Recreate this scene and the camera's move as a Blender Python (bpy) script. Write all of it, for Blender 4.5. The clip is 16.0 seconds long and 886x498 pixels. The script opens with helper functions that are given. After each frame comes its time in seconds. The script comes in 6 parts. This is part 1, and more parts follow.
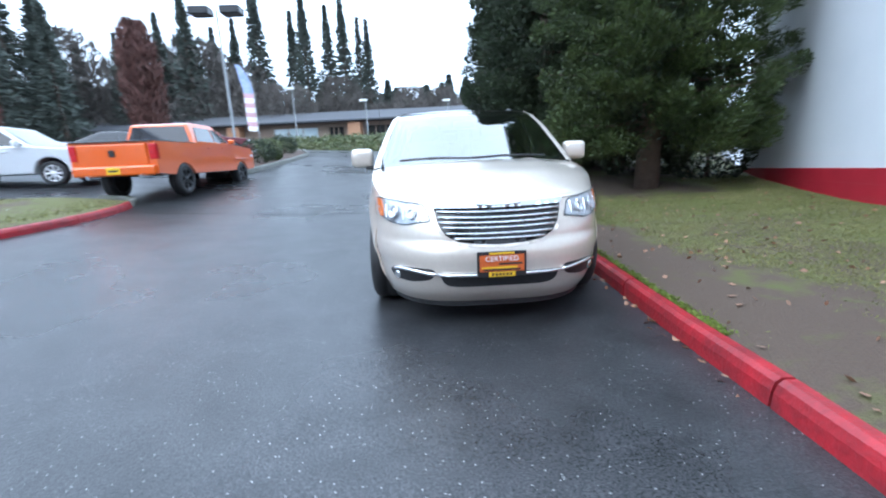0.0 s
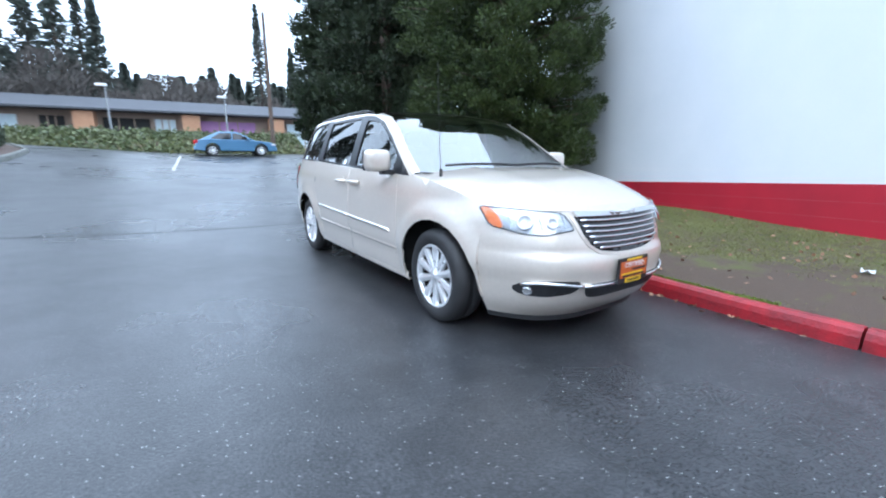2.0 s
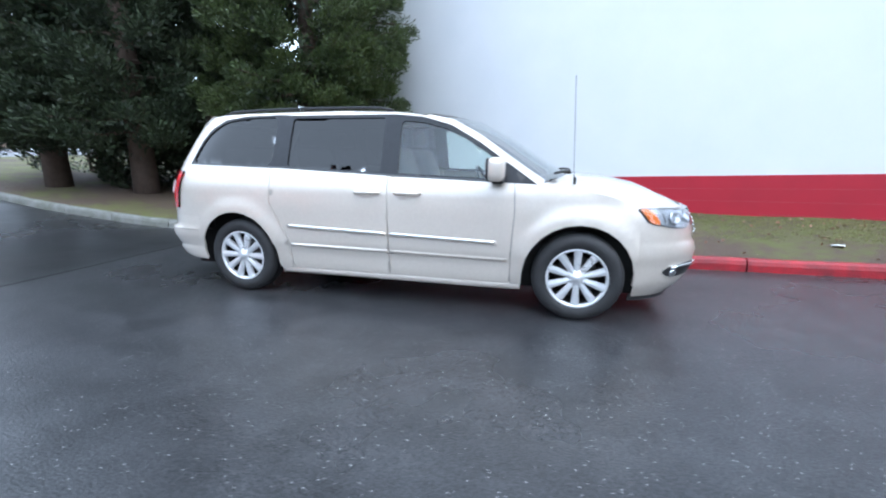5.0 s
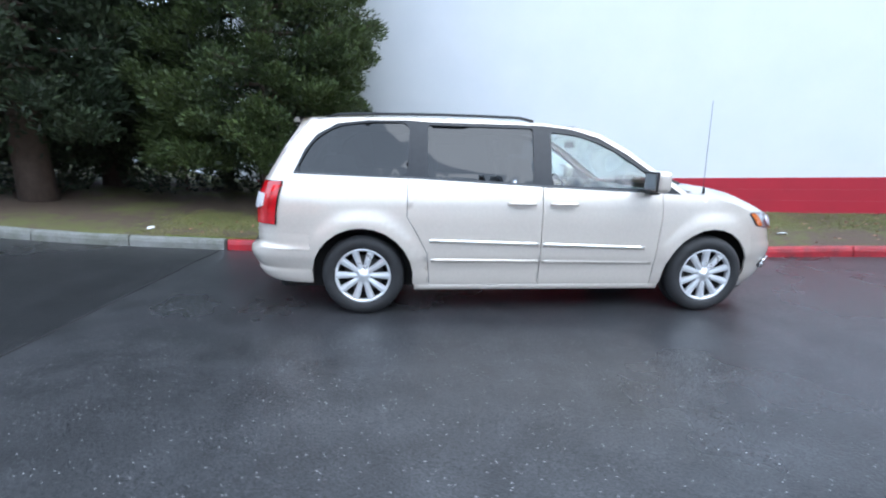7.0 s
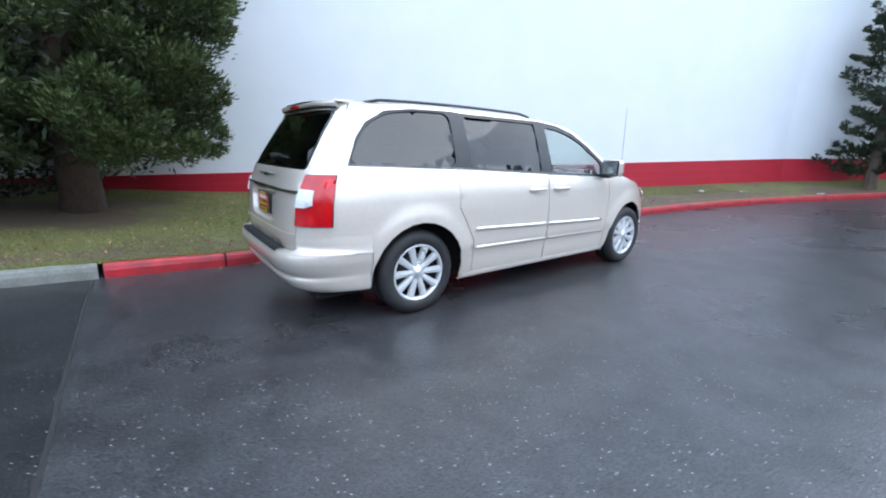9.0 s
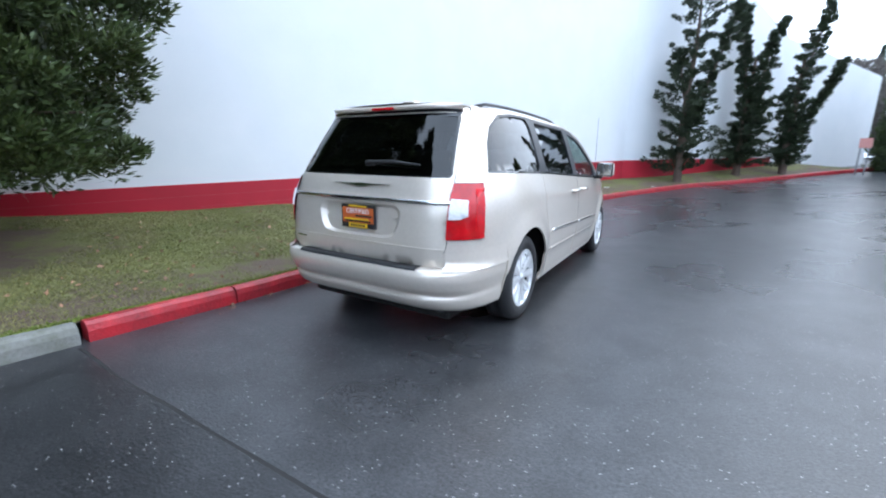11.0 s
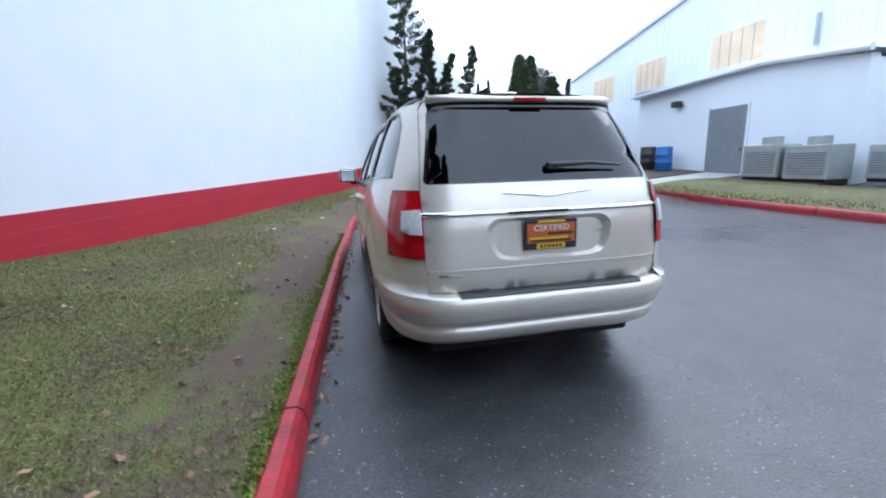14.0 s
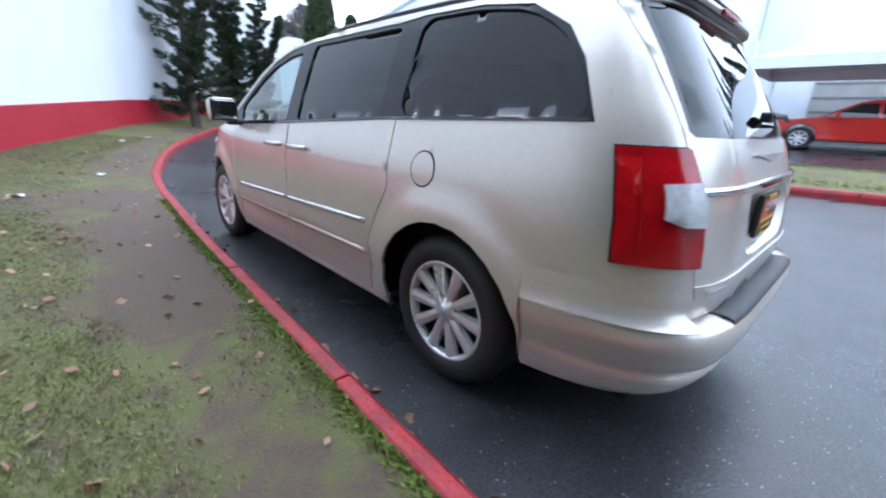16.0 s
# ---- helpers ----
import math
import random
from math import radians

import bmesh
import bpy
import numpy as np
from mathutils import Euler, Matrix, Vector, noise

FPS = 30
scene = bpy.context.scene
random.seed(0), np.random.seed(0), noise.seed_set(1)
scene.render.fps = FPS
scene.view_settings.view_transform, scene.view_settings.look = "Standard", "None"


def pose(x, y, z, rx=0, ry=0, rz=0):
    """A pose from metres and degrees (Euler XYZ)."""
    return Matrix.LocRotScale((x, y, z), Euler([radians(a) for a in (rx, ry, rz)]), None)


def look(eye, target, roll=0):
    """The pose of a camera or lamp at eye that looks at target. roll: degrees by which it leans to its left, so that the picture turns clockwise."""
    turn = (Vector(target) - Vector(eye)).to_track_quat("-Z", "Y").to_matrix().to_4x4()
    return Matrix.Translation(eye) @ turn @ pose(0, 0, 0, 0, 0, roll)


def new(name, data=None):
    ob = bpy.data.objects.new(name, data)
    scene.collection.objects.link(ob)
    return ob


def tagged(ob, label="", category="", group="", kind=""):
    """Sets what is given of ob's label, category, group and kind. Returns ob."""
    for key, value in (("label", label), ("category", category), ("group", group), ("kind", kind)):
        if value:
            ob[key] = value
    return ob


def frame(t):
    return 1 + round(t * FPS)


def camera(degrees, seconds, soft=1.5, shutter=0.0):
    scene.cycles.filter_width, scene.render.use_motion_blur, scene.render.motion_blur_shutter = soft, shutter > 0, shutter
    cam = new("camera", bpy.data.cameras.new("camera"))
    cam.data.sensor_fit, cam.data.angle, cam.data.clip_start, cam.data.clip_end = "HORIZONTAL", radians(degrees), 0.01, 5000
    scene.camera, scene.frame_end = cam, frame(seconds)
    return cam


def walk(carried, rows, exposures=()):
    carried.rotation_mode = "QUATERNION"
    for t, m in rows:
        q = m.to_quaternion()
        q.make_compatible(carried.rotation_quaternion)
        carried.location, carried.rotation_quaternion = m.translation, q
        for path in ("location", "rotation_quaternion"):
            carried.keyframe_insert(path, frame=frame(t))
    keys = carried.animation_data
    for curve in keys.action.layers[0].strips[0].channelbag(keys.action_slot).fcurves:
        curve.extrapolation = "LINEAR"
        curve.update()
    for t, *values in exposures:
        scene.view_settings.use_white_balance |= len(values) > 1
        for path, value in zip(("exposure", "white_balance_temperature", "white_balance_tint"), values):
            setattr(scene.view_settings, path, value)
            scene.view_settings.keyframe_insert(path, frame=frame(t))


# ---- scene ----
cam = camera(94.2, 16.0, soft=2.0, shutter=0.4)
PATH = [
    (0, (-0.481, -5.035, 1.177), (-0.394, -3.086, 0.737), -2.4),
    (0.5, (-0.992, -4.925, 1.213), (-0.592, -3.009, 0.801), -1.6),
    (1, (-1.529, -4.668, 1.224), (-0.913, -2.819, 0.775), -1.4),
    (1.5, (-2.026, -4.355, 1.23), (-1.116, -2.625, 0.806), 0.1),
    (2, (-2.475, -4.012, 1.185), (-1.391, -2.384, 0.766), 0.0),
    (2.5, (-2.859, -3.639, 1.232), (-1.566, -2.176, 0.798), 1.3),
    (3, (-3.221, -3.269, 1.256), (-1.773, -1.968, 0.794), 1.4),
    (3.2, (-3.346, -3.079, 1.248), (-1.843, -1.854, 0.759), 0.1),
    (5.3, (-4.227, -0.896, 1.296), (-2.328, -0.473, 0.833), 0.8),
    (5.5, (-4.276, -0.616, 1.335), (-2.38, -0.222, 0.835), 1.4),
    (6, (-4.344, -0.125, 1.378), (-2.409, 0.072, 0.912), 1.7),
    (6.5, (-4.351, 0.476, 1.367), (-2.434, 0.567, 0.806), 0.5),
    (7, (-4.318, 1.089, 1.387), (-2.376, 0.952, 0.933), 1.0),
    (7.5, (-4.21, 1.67, 1.372), (-2.301, 1.326, 0.883), 1.9),
    (8, (-4.028, 2.242, 1.366), (-2.156, 1.674, 0.95), 2.2),
    (8.2, (-3.977, 2.48, 1.355), (-2.175, 1.728, 0.921), 1.9),
    (10.3, (-2.638, 4.314, 1.331), (-1.376, 2.823, 0.902), 0.8),
    (10.5, (-2.481, 4.437, 1.313), (-1.314, 2.869, 0.889), 0.6),
    (11, (-2.005, 4.648, 1.296), (-1.003, 2.971, 0.865), 0.9),
    (11.5, (-1.501, 4.837, 1.29), (-0.74, 3.023, 0.932), 1.9),
    (12, (-0.885, 4.938, 1.347), (-0.363, 3.058, 0.912), 1.0),
    (12.5, (-0.27, 5.014, 1.361), (-0.031, 3.058, 1.022), 1.1),
    (13, (0.236, 4.937, 1.303), (0.255, 2.967, 0.953), -2.4),
    (13.5, (0.684, 4.772, 1.312), (0.454, 2.806, 1.025), -1.0),
    (14, (1.089, 4.522, 1.265), (0.647, 2.611, 0.873), -1.6),
    (14.5, (1.409, 4.144, 1.258), (0.796, 2.277, 0.882), 2.2),
    (15, (1.69, 3.767, 1.272), (0.699, 2.105, 0.764), 0.7),
    (15.5, (1.878, 3.276, 1.228), (0.785, 1.697, 0.67), 1.7),
    (16, (2.106, 2.757, 1.194), (0.782, 1.385, 0.591), 2.6),
]
walk(cam, [(t, look(eye, target, roll)) for t, eye, target, roll in PATH], exposures=[(0, 0.2, 5750, 6), (2.5, 0.1, 5800, 7), (3.2, 0.15, 5800, 7), (5.5, 0.1, 5950, 8), (8.2, 0.06, 5950, 8), (10.5, 0.14, 6000, 8), (12.5, 0.14, 6050, 9), (13.5, -0.08, 6000, 9), (15, -0.04, 5950, 9), (15.5, 0.1, 5930, 9), (16, 0.28, 5900, 10)])

# ---- world and light: a bright overcast winter day ----
world = bpy.data.worlds.new("overcast_sky")
scene.world = world
world.use_nodes = True
wn, wl = world.node_tree.nodes, world.node_tree.links
sky = wn.new("ShaderNodeTexSky")
sky.sky_type = "NISHITA"
sky.sun_disc = False
sky.sun_elevation, sky.sun_rotation = radians(38), radians(200)
sky.air_density, sky.dust_density = 1.0, 4.0
tint = wn.new("ShaderNodeMixRGB")
tint.inputs[0].default_value = 0.9
tint.inputs[2].default_value = (8.2, 9.5, 11.4, 1)
clouds = wn.new("ShaderNodeTexNoise")
clouds.inputs["Scale"].default_value, clouds.inputs["Detail"].default_value = 2.2, 5
cramp = wn.new("ShaderNodeMapRange")
cramp.inputs[3].default_value, cramp.inputs[4].default_value = 0.72, 1.25
cmul = wn.new("ShaderNodeMixRGB")
cmul.blend_type, cmul.inputs[0].default_value = "MULTIPLY", 1.0
wl.new(sky.outputs[0], tint.inputs[1])
wl.new(clouds.outputs[0], cramp.inputs[0])
wl.new(tint.outputs[0], cmul.inputs[1])
wl.new(cramp.outputs[0], cmul.inputs[2])
wl.new(cmul.outputs[0], wn["Background"].inputs[0])
wn["Background"].inputs[1].default_value = 0.30

sun_data = bpy.data.lights.new("sun", "SUN")
sun_data.energy, sun_data.angle, sun_data.color = 1.3, radians(50), (1.0, 0.98, 0.95)
sun = new("sun", sun_data)
sun.matrix_world = look((-14, -9, 22), (0, 0, 0))


# ---- materials ----
def nodes_of(m):
    m.use_nodes = True
    return m.node_tree.nodes, m.node_tree.links


def mk(name, col, col2=None, scale=6.0, rough=0.6, metal=0.0, bump=0.0, bscale=60.0, coat=0.0, rvar=0.1, spec=0.5, emit=0.0, island=0.0):
    """A procedural surface: two colours mixed by coarse and fine noise, uneven gloss, fine relief."""
    m = bpy.data.materials.new(name)
    n, l = nodes_of(m)
    b = n["Principled BSDF"]
    b.inputs["Metallic"].default_value = metal
    b.inputs["Specular IOR Level"].default_value = spec
    b.inputs["Coat Weight"].default_value = coat
    b.inputs["Coat Roughness"].default_value = 0.04
    tc = n.new("ShaderNodeTexCoord")
    big = n.new("ShaderNodeTexNoise")
    big.inputs["Scale"].default_value, big.inputs["Detail"].default_value = scale, 6
    fine = n.new("ShaderNodeTexNoise")
    fine.inputs["Scale"].default_value, fine.inputs["Detail"].default_value = bscale, 3
    l.new(tc.outputs["Object"], big.inputs["Vector"])
    l.new(tc.outputs["Object"], fine.inputs["Vector"])
    add = n.new("ShaderNodeMath")
    add.operation = "MULTIPLY_ADD"
    add.inputs[1].default_value = 0.35
    l.new(fine.outputs[0], add.inputs[0])
    l.new(big.outputs[0], add.inputs[2])
    fac = n.new("ShaderNodeMapRange")
    fac.inputs[1].default_value, fac.inputs[2].default_value = 0.45, 0.95
    l.new(add.outputs[0], fac.inputs[0])
    mix = n.new("ShaderNodeMixRGB")
    mix.inputs[1].default_value = (*col, 1)
    mix.inputs[2].default_value = (*(col2 or col), 1)
    l.new(fac.outputs[0], mix.inputs[0])
    out = mix.outputs[0]
    if island:
        geo = n.new("ShaderNodeNewGeometry")
        hv = n.new("ShaderNodeHueSaturation")
        rr = n.new("ShaderNodeMapRange")
        rr.inputs[3].default_value, rr.inputs[4].default_value = 1 - island, 1 + island
        l.new(geo.outputs["Random Per Island"], rr.inputs[0])
        l.new(rr.outputs[0], hv.inputs["Value"])
        l.new(out, hv.inputs["Color"])
        out = hv.outputs[0]
    l.new(out, b.inputs["Base Color"])
    rv = n.new("ShaderNodeMapRange")
    rv.inputs[3].default_value, rv.inputs[4].default_value = max(0.02, rough - rvar), min(1, rough + rvar)
    l.new(big.outputs[0], rv.inputs[0])
    l.new(rv.outputs[0], b.inputs["Roughness"])
    if bump:
        bp = n.new("ShaderNodeBump")
        bp.inputs["Strength"].default_value, bp.inputs["Distance"].default_value = bump, 0.01
        l.new(fine.outputs[0], bp.inputs["Height"])
        l.new(bp.outputs[0], b.inputs["Normal"])
    if emit:
        l.new(out, b.inputs["Emission Color"])
        b.inputs["Emission Strength"].default_value = emit
    return m


def glass(name, tint_col, face=0.045, rough=0.0):
    """Thin pane: tinted see-through, mirror-like by its face reflectance and more so at a slant, alike from both sides."""
    m = bpy.data.materials.new(name)
    n, l = nodes_of(m)
    n.remove(n["Principled BSDF"])
    tr, gl = n.new("ShaderNodeBsdfTransparent"), n.new("ShaderNodeBsdfGlossy")
    tr.inputs[0].default_value = (*tint_col, 1)
    gl.inputs["Roughness"].default_value = rough
    gl.inputs[0].default_value = (1, 1, 1, 1)
    lw, mx = n.new("ShaderNodeLayerWeight"), n.new("ShaderNodeMixShader")
    lw.inputs[0].default_value = 0.5
    pw, sc = n.new("ShaderNodeMath"), n.new("ShaderNodeMapRange")
    pw.operation, pw.inputs[1].default_value = "POWER", 4.5
    sc.inputs[3].default_value, sc.inputs[4].default_value = face, 1.0
    l.new(lw.outputs["Facing"], pw.inputs[0])
    l.new(pw.outputs[0], sc.inputs[0])
    l.new(sc.outputs[0], mx.inputs[0])
    l.new(tr.outputs[0], mx.inputs[1])
    l.new(gl.outputs[0], mx.inputs[2])
    l.new(mx.outputs[0], n["Material Output"].inputs[0])
    return m


def asphalt_material(dark=1.0):
    m = bpy.data.materials.new("wet_asphalt")
    n, l = nodes_of(m)
    b = n["Principled BSDF"]
    tc = n.new("ShaderNodeTexCoord")

    def noise_at(scale, detail=4, rough=0.55):
        t = n.new("ShaderNodeTexNoise")
        t.inputs["Scale"].default_value, t.inputs["Detail"].default_value, t.inputs["Roughness"].default_value = scale, detail, rough
        l.new(tc.outputs["Object"], t.inputs["Vector"])
        return t

    def ramp(src, a, b_, lo, hi):
        r = n.new("ShaderNodeMapRange")
        for i, v in enumerate((a, b_, lo, hi)):
            r.inputs[i + 1].default_value = v
        l.new(src, r.inputs[0])
        return r.outputs[0]

    damp, mid, grain = noise_at(0.35, 5), noise_at(3.5, 6), noise_at(95, 3, 0.8)
    vor = n.new("ShaderNodeTexVoronoi")
    vor.inputs["Scale"].default_value = 75
    l.new(tc.outputs["Object"], vor.inputs["Vector"])
    stone = n.new("ShaderNodeMixRGB")
    stone.inputs[1].default_value, stone.inputs[2].default_value = (0.009, 0.0095, 0.011, 1), (0.074, 0.075, 0.079, 1)
    l.new(ramp(grain.outputs[0], 0.35, 0.7, 0, 1), stone.inputs[0])
    tone = n.new("ShaderNodeMixRGB")
    tone.blend_type, tone.inputs[0].default_value = "MULTIPLY", 1
    l.new(stone.outputs[0], tone.inputs[1])
    l.new(ramp(mid.outputs[0], 0.3, 0.75, 0.7 * dark, 1.35 * dark), tone.inputs[2])
    # scattered pale chips of stone
    pick = n.new("ShaderNodeMath")
    pick.operation = "GREATER_THAN"
    pick.inputs[1].default_value = 0.96
    sep = n.new("ShaderNodeSeparateColor")
    l.new(vor.outputs["Color"], sep.inputs[0])
    l.new(sep.outputs[0], pick.inputs[0])
    near = n.new("ShaderNodeMath")
    near.operation = "LESS_THAN"
    near.inputs[1].default_value = 0.30
    l.new(vor.outputs["Distance"], near.inputs[0])
    both = n.new("ShaderNodeMath")
    both.operation = "MULTIPLY"
    l.new(pick.outputs[0], both.inputs[0])
    l.new(near.outputs[0], both.inputs[1])
    chip = n.new("ShaderNodeMixRGB")
    chip.inputs[2].default_value = (0.31, 0.31, 0.31, 1)
    l.new(both.outputs[0], chip.inputs[0])
    l.new(tone.outputs[0], chip.inputs[1])
    l.new(chip.outputs[0], b.inputs["Base Color"])
    l.new(ramp(damp.outputs[0], 0.3, 0.7, 0.20, 0.42), b.inputs["Roughness"])
    b.inputs["Specular IOR Level"].default_value = 0.47
    bp = n.new("ShaderNodeBump")
    bp.inputs["Strength"].default_value, bp.inputs["Distance"].default_value = 0.3, 0.004
    hs = n.new("ShaderNodeMath")
    hs.operation = "ADD"
    l.new(grain.outputs[0], hs.inputs[0])
    l.new(vor.outputs["Distance"], hs.inputs[1])
    l.new(hs.outputs[0], bp.inputs["Height"])
    l.new(bp.outputs[0], b.inputs["Normal"])
    return m


def soil_grass_material():
    """Thin winter turf: green, moss and bare brown soil in patches."""
    m = bpy.data.materials.new("thin_turf")
    n, l = nodes_of(m)
    b = n["Principled BSDF"]
    tc = n.new("ShaderNodeTexCoord")
    big, mid, fine = (n.new("ShaderNodeTexNoise") for _ in range(3))
    for t, s, d in ((big, 0.9, 4), (mid, 7, 5), (fine, 70, 4)):
        t.inputs["Scale"].default_value, t.inputs["Detail"].default_value = s, d
        l.new(tc.outputs["Object"], t.inputs["Vector"])
    green = n.new("ShaderNodeMixRGB")
    green.inputs[1].default_value, green.inputs[2].default_value = (0.078, 0.090, 0.022, 1), (0.150, 0.142, 0.046, 1)
    l.new(mid.outputs[0], green.inputs[0])
    brown = n.new("ShaderNodeMixRGB")
    brown.inputs[1].default_value, brown.inputs[2].default_value = (0.058, 0.038, 0.026, 1), (0.125, 0.086, 0.060, 1)
    l.new(fine.outputs[0], brown.inputs[0])
    add = n.new("ShaderNodeMath")
    add.operation = "MULTIPLY_ADD"
    add.inputs[1].default_value = 0.75
    l.new(mid.outputs[0], add.inputs[0])
    l.new(big.outputs[0], add.inputs[2])
    r = n.new("ShaderNodeMapRange")
    r.inputs[1].default_value, r.inputs[2].default_value = 0.80, 1.04
    bare = n.new("ShaderNodeAttribute")
    bare.attribute_name = "bare"
    more = n.new("ShaderNodeMath")
    more.operation, more.inputs[1].default_value = "MULTIPLY_ADD", 0.21
    l.new(bare.outputs["Fac"], more.inputs[0])
    l.new(add.outputs[0], more.inputs[2])
    l.new(more.outputs[0], r.inputs[0])
    mx = n.new("ShaderNodeMixRGB")
    l.new(r.outputs[0], mx.inputs[0])
    l.new(green.outputs[0], mx.inputs[1])
    l.new(brown.outputs[0], mx.inputs[2])
    l.new(mx.outputs[0], b.inputs["Base Color"])
    b.inputs["Roughness"].default_value = 0.85
    bp = n.new("ShaderNodeBump")
    bp.inputs["Strength"].default_value, bp.inputs["Distance"].default_value = 0.7, 0.02
    l.new(fine.outputs[0], bp.inputs["Height"])
    l.new(bp.outputs[0], b.inputs["Normal"])
    return m


M_ASPHALT = asphalt_material()
M_TURF = soil_grass_material()
M_RED_KERB = mk("worn_red_kerb_paint", (0.43, 0.018, 0.028), (0.17, 0.018, 0.024), 7, 0.42, bump=0.5, bscale=45)
M_GREY_KERB = mk("mossy_concrete", (0.22, 0.22, 0.21), (0.11, 0.115, 0.085), 5, 0.8, bump=0.6, bscale=40)
M_WHITE_WALL = mk("white_wall_paint", (0.76, 0.77, 0.785), (0.71, 0.73, 0.75), 1.2, 0.75, bump=0.12, bscale=90, rvar=0.05)
M_RED_WALL = mk("red_wall_paint", (0.45, 0.012, 0.03), (0.38, 0.012, 0.028), 2.0, 0.55, bump=0.25, bscale=60)
M_JOINT = mk("chalky_pale_red_joint", (0.46, 0.09, 0.10), (0.36, 0.03, 0.045), 5.0, 0.7)
M_PAINT = mk("champagne_metallic_paint", (0.745, 0.67, 0.59), (0.70, 0.63, 0.55), 40, 0.33, metal=0.42, coat=1.0, rvar=0.03)
M_CHROME = mk("chrome", (0.86, 0.87, 0.88), (0.78, 0.79, 0.80), 8, 0.1, metal=1.0, rvar=0.05)
M_ALLOY = mk("polished_alloy", (0.82, 0.83, 0.84), (0.74, 0.75, 0.77), 14, 0.3, metal=0.6, rvar=0.08)
M_TYRE = mk("tyre_rubber", (0.016, 0.016, 0.017), (0.028, 0.028, 0.03), 20, 0.62, bump=0.3, bscale=120)
M_BLACK = mk("black_plastic", (0.015, 0.015, 0.016), (0.03, 0.03, 0.032), 25, 0.45, bump=0.15, bscale=200)
M_GLOSS_BLACK = mk("gloss_black_trim", (0.012, 0.012, 0.014), (0.02, 0.02, 0.022), 20, 0.12, coat=0.5, rvar=0.03)
M_PILLAR = mk("dark_grey_pillar_film", (0.014, 0.015, 0.018), (0.022, 0.023, 0.027), 20, 0.3, rvar=0.04, spec=0.35)
M_DARK = mk("underside_dark", (0.012, 0.012, 0.012), (0.02, 0.019, 0.018), 10, 0.9)
M_SEAT = mk("dark_seat_leather", (0.035, 0.033, 0.032), (0.06, 0.057, 0.054), 12, 0.5, bump=0.2)
M_LINING = mk("light_cabin_lining", (0.35, 0.33, 0.30), (0.30, 0.28, 0.26), 12, 0.8)
M_GLASS = glass("clear_car_glass", (0.80, 0.89, 0.87), 0.07)
M_SCREEN = glass("windscreen_glass", (0.62, 0.72, 0.69), 0.30)
M_PRIVACY = glass("privacy_glass", (0.022, 0.027, 0.034), 0.05)
M_LENS = glass("clear_lens", (0.95, 0.97, 0.98), 0.06, 0.01)
M_RED_LENS = mk("red_lamp_lens", (0.58, 0.004, 0.010), (0.34, 0.003, 0.008), 14, 0.14, coat=0.5, rvar=0.05)
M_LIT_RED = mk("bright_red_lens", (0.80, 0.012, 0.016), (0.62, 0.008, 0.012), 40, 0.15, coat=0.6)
M_WHITE_LENS = mk("white_lamp_lens", (0.84, 0.84, 0.85), (0.60, 0.60, 0.63), 45, 0.2, coat=0.8)
M_AMBER = mk("amber_lens", (0.85, 0.22, 0.04), (0.75, 0.16, 0.03), 30, 0.2, coat=0.6)
M_REFLECT = mk("lamp_reflector", (0.74, 0.75, 0.78), (0.42, 0.43, 0.47), 30, 0.2, metal=0.55)
M_PLATE_O = mk("orange_plate_card", (0.60, 0.13, 0.03), (0.50, 0.10, 0.025), 30, 0.45)
M_PLATE_Y = mk("yellow_plate_card", (0.80, 0.50, 0.02), (0.75, 0.45, 0.02), 30, 0.4)
M_WHITE = mk("white_paint", (0.80, 0.80, 0.80), (0.74, 0.75, 0.76), 8, 0.45)
M_BARK = mk("conifer_bark", (0.075, 0.052, 0.04), (0.13, 0.095, 0.075), 6, 0.9, bump=0.8, bscale=25)
M_NEEDLE = mk("bright_needles", (0.026, 0.046, 0.011), (0.066, 0.092, 0.022), 1.6, 0.6, island=0.45, bscale=8)
# needle tone of dark species, also the painted shade inside brighter crowns
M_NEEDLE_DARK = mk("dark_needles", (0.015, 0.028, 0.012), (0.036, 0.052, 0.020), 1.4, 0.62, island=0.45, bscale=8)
# distance haze is mixed into this paler, greyer needle colour
M_FAR_HAZED = mk("hazed_conifer_needles", (0.052, 0.066, 0.054), (0.088, 0.100, 0.084), 0.5, 0.75, island=0.35, bscale=4)
M_TWIG = mk("bare_winter_twigs", (0.085, 0.074, 0.066), (0.14, 0.124, 0.112), 0.6, 0.85, island=0.3)
M_RUST = mk("rust_brown_leaves", (0.085, 0.034, 0.028), (0.13, 0.058, 0.045), 1.0, 0.75, island=0.35)
M_BLADE = mk("grass_blades", (0.125, 0.142, 0.032), (0.225, 0.205, 0.080), 1.2, 0.6, island=0.4)
M_LEAF = mk("fallen_brown_leaves", (0.24, 0.12, 0.07), (0.34, 0.20, 0.13), 9, 0.6, island=0.45)
M_IVY = mk("ivy_leaves", (0.07, 0.095, 0.035), (0.13, 0.14, 0.06), 0.7, 0.55, island=0.4)


# ---- mesh helpers ----
def mesh_ob(name, verts, faces, material, smooth=False, parent=None):
    me = bpy.data.meshes.new(name)
    me.from_pydata([tuple(v) for v in verts], [], faces)
    me.update()
    if smooth:
        me.shade_smooth()
    me.materials.append(material)
    ob = new(name, me)
    if parent:
        ob.parent = parent
    return ob


def part(name, bm, material, parent, label="", smooth=False):
    """Links a bmesh as one mesh object under a thing or a part."""
    bmesh.ops.recalc_face_normals(bm, faces=bm.faces)
    me = bpy.data.meshes.new(name)
    bm.to_mesh(me)
    bm.free()
    if smooth:
        me.shade_smooth()
    me.materials.append(material)
    ob = new(name, me)
    if parent:
        ob.parent = parent
    return tagged(ob, label)


